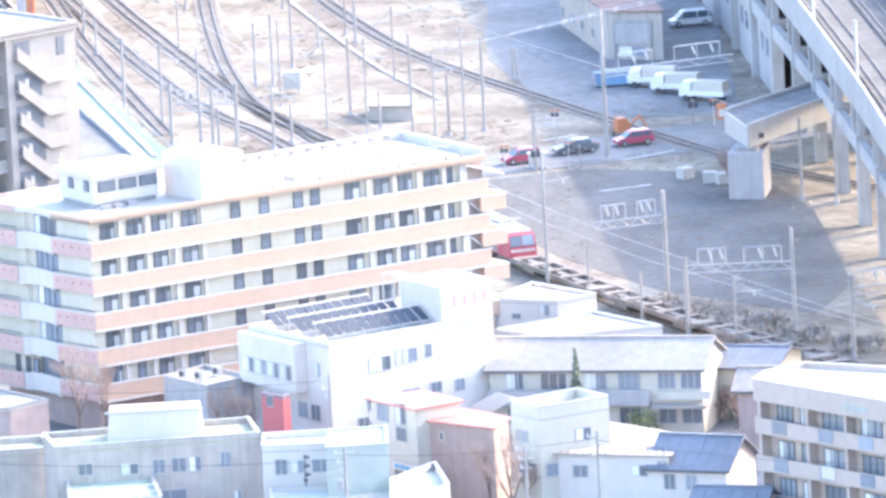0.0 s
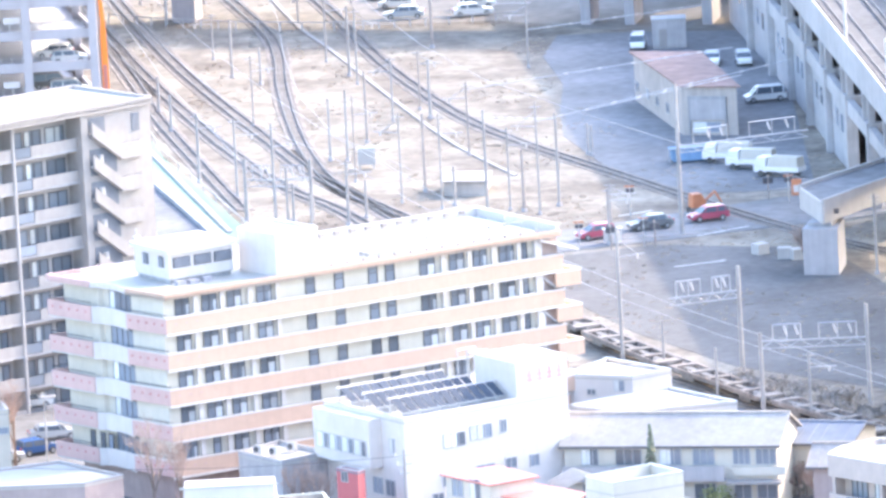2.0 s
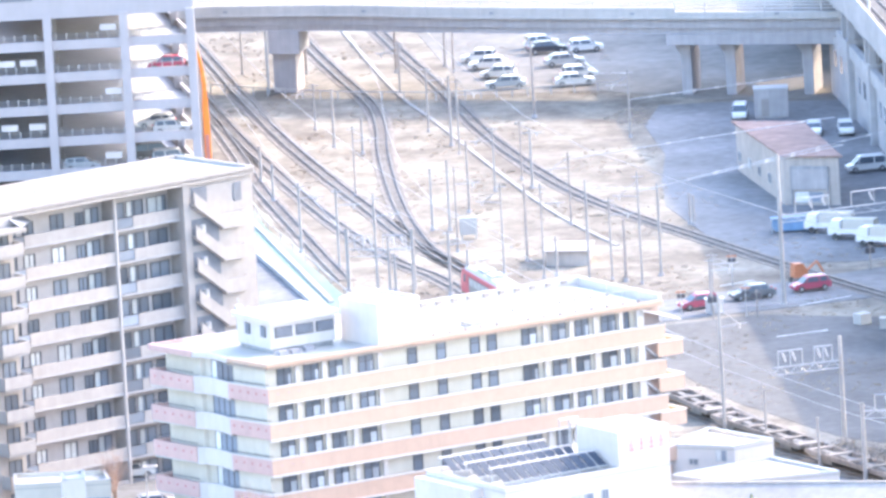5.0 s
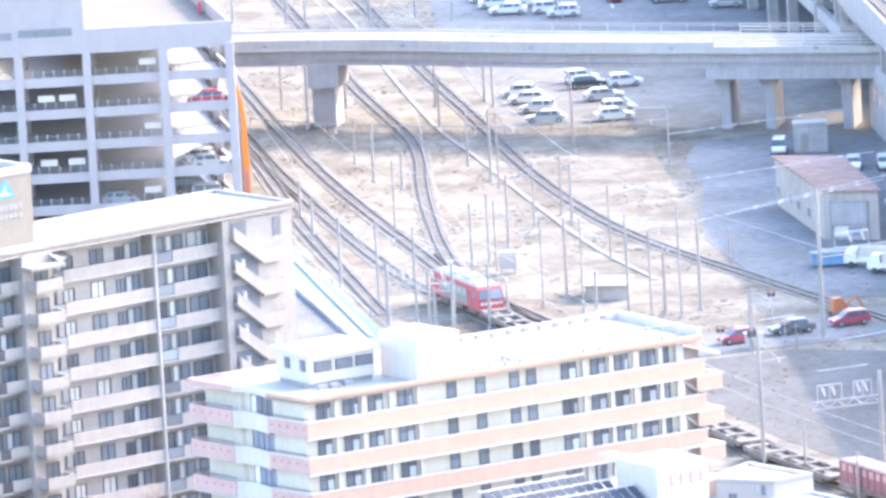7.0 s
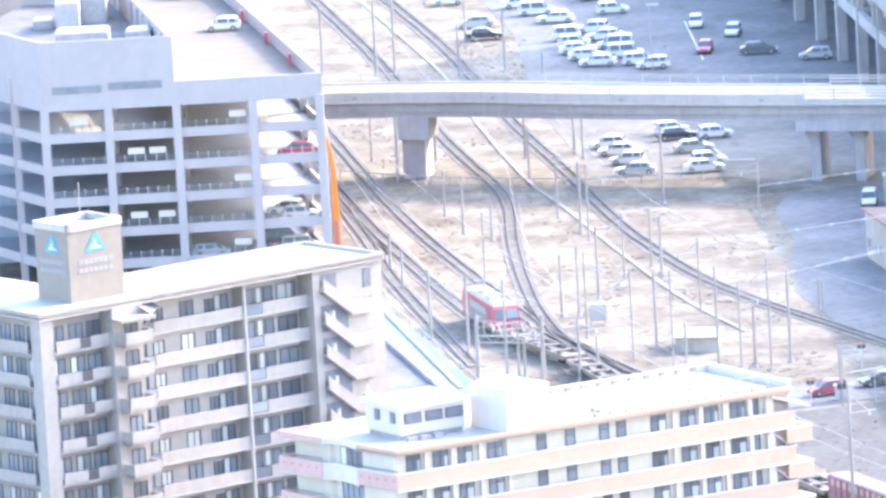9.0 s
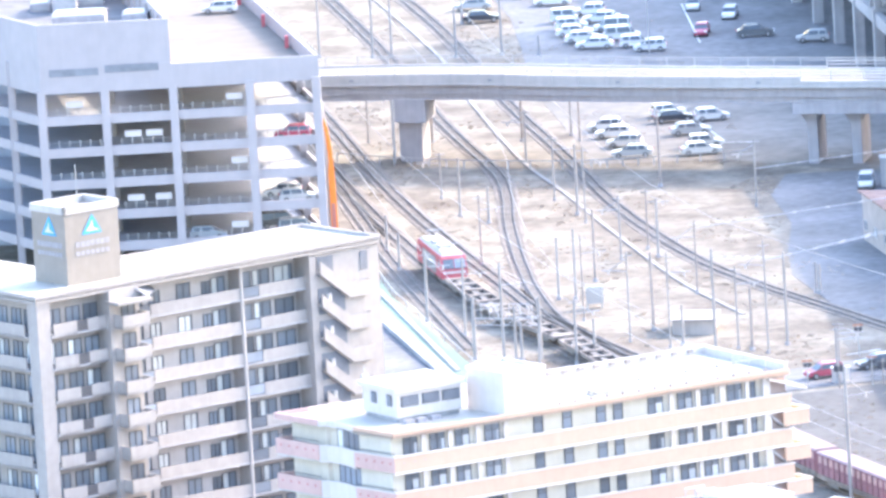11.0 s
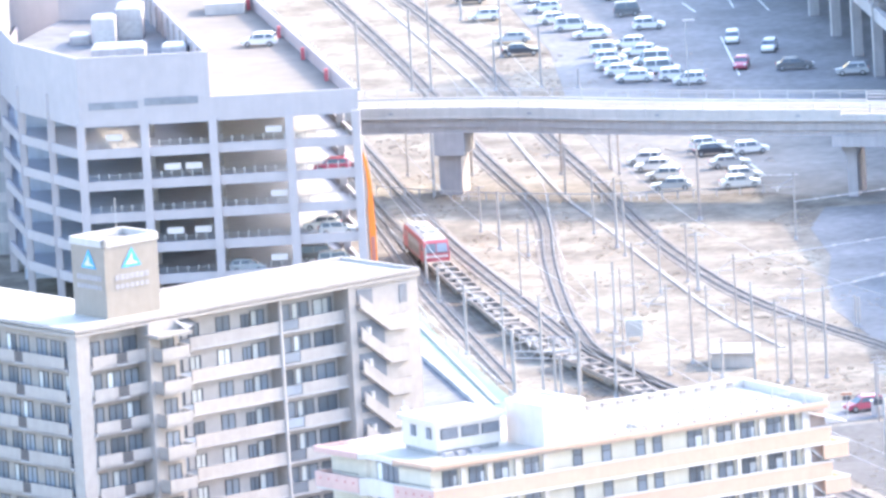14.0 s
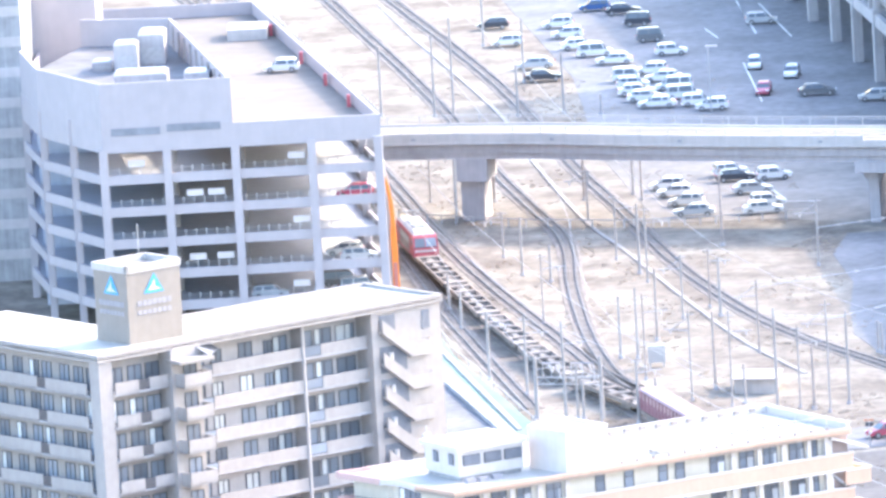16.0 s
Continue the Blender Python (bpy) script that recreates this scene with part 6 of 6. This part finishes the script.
for i, (x, y, h, s) in enumerate(((-33.0, 1000.5, 12.0, 0.42), (-30.6, 999.5, 11.0, 0.42), (-20.4, 993.0, 9.0, 0.5), (-18.4, 991.5, 8.0, 0.55), (4.6, 957.5, 9.5, 0.45), (2.8, 961.5, 9.0, 0.5), (6.0, 960.0, 7.0, 0.5),
                                  (-46.4, 1030.5, 9.5, 0.45), (23.9, 997.6, 4.0, 0.7), (25.2, 995.0, 3.5, 0.7), (28.4, 1109.3, 5.5, 0.4))):
    bare_tree(x, y, h, s, 11 + i)


def conifer(x, y, h):
    r = random.Random(3)
    ob = thing("conifer", "small dark green conifer beside the house", "tree", pose(x, y, 0))
    part("trunk", M().tube((0, 0, 0), (0, 0, h), 0.15, 0.03), BARK, ob)
    m = M()
    for i in range(420):
        z = h * r.uniform(0.12, 1.0)
        reach = (1 - z / h) * 1.7 * r.uniform(0.4, 1.0) + 0.12
        a = r.uniform(0, 6.28)
        p = Vector((math.cos(a) * reach * 0.35, math.sin(a) * reach * 0.35, z))
        q = Vector((math.cos(a) * reach, math.sin(a) * reach, z - 0.15 + r.uniform(-0.1, 0.2)))
        m.tube(p, q, 0.12, 0.03, 4)
    part("crown", m, NEEDLE, ob)


conifer(10.9, 986.5, 9.6)


def shrub(x, y, rad, h, material, seed, label):
    r = random.Random(seed)
    ob = thing("shrub", label, "shrub", pose(x, y, 0), group="shrubs")
    m = M()
    for i in range(260):
        a, e, k = r.uniform(0, 6.28), r.uniform(0.05, 1.45), r.uniform(0.6, 1.05)
        p = Vector((math.cos(a) * math.cos(e) * rad * k, math.sin(a) * math.cos(e) * rad * k, math.sin(e) * h * k + 0.05))
        n = Vector((r.uniform(-1, 1), r.uniform(-1, 1), r.uniform(-0.2, 1))).normalized() * 0.22
        t = n.orthogonal().normalized() * 0.16
        m.add([p - t, p + n, p + t, p - n * 0.4], [(0, 1, 2, 3)])
    part("foliage", m, material, ob)
    part("stem", M().tube((0, 0, 0), (0, 0, h * 0.7), 0.08, 0.04, 5), BARK, ob)


for i, (x, y, rad, h, mt, lb) in enumerate(((16.4, 992.0, 2.2, 2.6, SHRUB, "yellow-green clipped garden shrub"), (24.6, 998.5, 1.8, 3.0, SCRUB, "brown tangled winter shrub"), (23.4, 1001, 1.5, 2.6, SHRUB, "dull green shrub beside the house"),
                                            (26.5, 992, 2.0, 2.8, SCRUB, "brown tangled winter shrub"), (4.0, 972, 1.4, 3.5, SCRUB, "brown tangled winter shrub"), (3.0, 990.5, 1.2, 2.2, SHRUB, "dull green shrub beside the house"),
                                            *[(20.5 + 1.9 * j + 0.6 * math.sin(j * 5), 1052 - 2.9 * j + 1.5 * math.sin(j * 3), 1.9 + 0.5 * math.sin(j * 7), 1.5 + 0.4 * math.sin(j * 4), BRUSH, "grey-brown thicket beside the tracks") for j in range(10)])):
    shrub(x, y, rad, h, mt, 40 + i, lb)
tufts = M()
rg = random.Random(9)
for i in range(14000):
    y = rg.uniform(1045, 1400)
    x = rg.uniform(-46, 36)
    k = noise.noise(Vector((x * 0.12, y * 0.05, 0)))
    if k < 0.02 or x < -30 - (y - 1200) * 0.16 or (y < 1130 and x < 12 - (y - 1070) * 0.3) or (x > 4 - (y - 1270) * 0.1 and y > 1180):
        continue
    h, w, a = rg.uniform(0.04, 0.13), rg.uniform(0.15, 0.5), rg.uniform(0, 3.14)
    c, s = math.cos(a) * w, math.sin(a) * w
    tufts.add([(x - c, y - s, 0), (x + c, y + s, 0), (x + c * 0.6, y + s * 0.6, h), (x - c * 0.7, y - s * 0.7, h * 0.8), (x + s * 0.5, y - c * 0.5, 0), (x - s * 0.5, y + c * 0.5, 0), (x, y, h)], [(0, 1, 2, 3), (4, 5, 6)])
tagged(new("grass_tufts", tufts.data("grass_tufts", STRAW)), "dry straw-coloured grass tufts over the yard", "grass", kind="stuff")


# ---- freight train ----
def bogie(parent, x):
    b = part("bogie", M().box(x - 1.3, x + 1.3, -1.05, -0.9, 0.45, 0.85).box(x - 1.3, x + 1.3, 0.9, 1.05, 0.45, 0.85).box(x - 0.3, x + 0.3, -1.0, 1.0, 0.5, 0.9), UNDER, parent)
    for dx in (-0.95, 0.95):
        part("wheelset", M().tube((x + dx, -0.62, 0.85), (x + dx, -0.48, 0.85), 0.43, n=12).tube((x + dx, 0.48, 0.85), (x + dx, 0.62, 0.85), 0.43, n=12).tube((x + dx, -0.6, 0.85), (x + dx, 0.6, 0.85), 0.08), RAIL, b)


def locomotive():
    ob = thing("locomotive", "red electric freight locomotive with a pale grey roof", "locomotive")
    L = 7.15
    part("body", shell([(-L, 1.1), (L, 1.1), (L, 2.1), (L - 0.35, 3.2, 0.96), (L - 0.6, 3.45, 0.92), (-L + 0.6, 3.45, 0.92), (-L + 0.35, 3.2, 0.96), (-L, 2.1)], 1.4), LOCO_RED, ob)
    part("roof", shell([(-L + 0.7, 3.43), (L - 0.7, 3.43), (L - 1.1, 3.68, 0.75), (-L + 1.1, 3.68, 0.75)], 1.27), PALE_CONCRETE, ob, "pale grey roof")
    for s in (-1, 1):
        for y0, y1 in ((-1.2, -0.05), (0.05, 1.2)):
            x0, x1 = s * (L - 0.06), s * (L - 0.33)
            o = s * 0.06
            part("windscreen", M().add([(x0, y0, 2.2), (x0, y1, 2.2), (x1, y1 * 0.96, 3.12), (x1, y0 * 0.96, 3.12), (x0 + o, y0, 2.2), (x0 + o, y1, 2.2), (x1 + o, y1 * 0.96, 3.12), (x1 + o, y0 * 0.96, 3.12)],
                                       [(4, 5, 6, 7), (3, 2, 1, 0), (0, 1, 5, 4), (2, 3, 7, 6), (1, 2, 6, 5), (3, 0, 4, 7)]), GLASS, ob)
        part("window_surround", M().box(s * (L - 0.12) - 0.12, s * (L - 0.12) + 0.1, -1.36, 1.36, 2.08, 2.18), FRAME, ob)
        part("front_stripe", M().box(s * L - 0.03, s * L + 0.03, -0.85, 0.85, 1.62, 1.86), WHITE, ob, "white stripe")
        part("skirt", M().box(s * L - 0.5, s * L + 0.25, -1.3, 1.3, 0.5, 1.1), UNDER, ob)
        part("step_board", M().box(s * L + 0.1, s * L + 0.5, -1.35, 1.35, 0.98, 1.06), PALE_CONCRETE, ob)
        part("coupler", M().box(s * (L + 0.4) - 0.35, s * (L + 0.4) + 0.35, -0.15, 0.15, 0.85, 1.15), UNDER, ob)
        for y in (-1.05, 1.05):
            part("headlight", M().tube((s * (L - 0.1), y, 1.75), (s * (L + 0.06), y, 1.75), 0.15, n=8), LAMP_CLEAR, ob)
            part("tail_lamp", M().tube((s * (L - 0.1), y, 1.42), (s * (L + 0.05), y, 1.42), 0.09, n=8), LAMP_RED, ob)
        part("cab_window", M().box(s * (L - 1.5) - 0.35, s * (L - 1.5) + 0.35, -1.41, 1.41, 2.25, 2.95), GLASS, ob)
        part("cab_door", M().box(s * (L - 2.4) - 0.3, s * (L - 2.4) + 0.3, -1.415, 1.415, 1.2, 3.0), LOCO_RED, ob)
        part("side_panel", M().box(-3.9, 3.9, s * 1.41 - 0.01, s * 1.41 + 0.01, 1.25, 3.0), GREY_ROOF, ob, "grey side panel with louvres")
        for i in range(5):
            part("louvre", M().box(-3.6 + i * 1.5, -2.5 + i * 1.5, s * 1.43 - 0.012, s * 1.43 + 0.012, 2.2, 2.85), STEEL, ob)
        pan = part("pantograph", M().tube((s * 4 - 0.8, -0.5, 3.68), (s * 4 + 0.5, -0.4, 4.3), 0.04, n=4).tube((s * 4 - 0.8, 0.5, 3.68), (s * 4 + 0.5, 0.4, 4.3), 0.04, n=4).tube((s * 4 + 0.5, 0, 4.3), (s * 4 - 0.5, 0, 4.7 if s > 0 else 4.35), 0.05, n=4), STEEL, ob)
        part("pan_head", M().box(s * 4 - 0.6, s * 4 - 0.4, -0.9, 0.9, 4.68 if s > 0 else 4.33, 4.76 if s > 0 else 4.41), STEEL, pan)
        part("roof_box", M().box(s * 1.6 - 1.1, s * 1.6 + 1.1, -0.7, 0.7, 3.62, 3.95), ALU, ob)
        for y in (-0.55, 0.55):
            part("roof_insulator", M().tube((s * 2.9, y, 3.6), (s * 2.9, y, 4.0), 0.1, 0.06, 6), WHITE, ob)
    part("roof_bar", M().tube((-3.4, 0, 4.0), (3.4, 0, 4.0), 0.04, n=4), STEEL, ob)
    for x in (-4.1, 4.1):
        bogie(ob, x)
    part("tank", M().box(-1.7, 1.7, -1.2, 1.2, 0.5, 1.1), UNDER, ob)
    return ob


def flat_wagon(loaded):
    ob = thing("covered_wagon" if loaded else "container_wagon", "maroon ribbed freight wagon with a pale pink roof" if loaded else "empty flat container wagon", "freight wagon", group="wagons of the train")
    H = 9.9
    for y in (-1.3, 1.15):
        part("side_sill", M().box(-H, H, y, y + 0.15, 0.95, 1.35), WAGON, ob)
    part("centre_sill", M().box(-H - 0.4, H + 0.4, -0.3, 0.3, 0.85, 1.2), UNDER, ob)
    for i in range(6):
        x = -H + (2 * H - 0.9) * i / 5
        part("cross_deck", M().box(x, x + (1.5 if i in (0, 5) else 0.8) * (1 if i < 5 else 0.6), -1.15, 1.15, 1.1, 1.34), SLEEPER if i % 2 == 0 else WAGON, ob)
    part("floor_pan", M().box(-H + 0.5, H - 0.5, -1.15, 1.15, 0.8, 0.95), UNDER, ob)
    for x in (-6.3, 6.3):
        bogie(ob, x)
    if loaded:
        part("body", M().box(-H + 0.1, H - 0.1, -1.2, 1.2, 1.36, 3.3), MAROON, ob)
        part("roof", shell([(-H + 0.05, 3.3), (H - 0.05, 3.3), (H - 0.1, 3.45, 0.85), (-H + 0.1, 3.45, 0.85)], 1.27), PINK_ROOF, ob, "pale dusty pink roof")
        for s in (-1, 1):
            part("belt_rail", M().box(-H + 0.1, H - 0.1, s * 1.24 - 0.04, s * 1.24 + 0.04, 2.15, 2.3), MAROON, ob)
            for j in range(15):
                x = -H + 0.25 + j * 1.38
                part("rib", M().box(x - 0.09, x + 0.09, s * 1.25 - 0.06, s * 1.25 + 0.06, 1.4, 3.28), MAROON, ob)
            for j in range(14):
                x = -H + 0.94 + j * 1.38
                part("side_panel", M().box(x - 0.42, x + 0.42, s * 1.2 - 0.015, s * 1.2 + 0.015, 2.45, 3.1), ROSE, ob, "faded pink side panel")
    return ob


LOCO = locomotive()
EMPTY = flat_wagon(False)
FULL = flat_wagon(True)
TRAIN = [(LOCO, -7.55)]
for i in range(5):
    TRAIN.append((EMPTY if i == 0 else copy_thing(EMPTY, pose(0, 0, 0)), 10.5 + 21.7 * i))
for i in range(2):
    TRAIN.append((FULL if i == 0 else copy_thing(FULL, pose(0, 0, 0)), 119.6 + 20.7 * i))

FINE = [Vector(p) for p in smooth(LINES["main"], 0.5)]
RUN = [0.0]
for a, b in zip(FINE, FINE[1:]):
    RUN.append(RUN[-1] + (b - a).length)


def on_line(s):
    """The place on the train's line, s metres from its start."""
    i = min(max(int(np.searchsorted(RUN, s)), 1), len(RUN) - 1)
    f = (s - RUN[i - 1]) / (RUN[i] - RUN[i - 1])
    return FINE[i - 1] + (FINE[i] - FINE[i - 1]) * f


TAIL = RUN[min(range(len(FINE)), key=lambda i: (FINE[i] - Vector((7.46, 1077.3))).length)]
SPEED = 11.76


def motions():
    for ob, back in TRAIN:
        rows = []
        for k in range(33):
            t = k * 0.5
            s = TAIL - 0.6 + SPEED * t - back
            p, q = on_line(s - 5), on_line(s + 5)
            c, d = (p + q) / 2, q - p
            rows.append((t, pose(c.x, c.y, 0.0, 0, 0, math.degrees(math.atan2(d.y, d.x)))))
        walk(ob, rows)


motions()
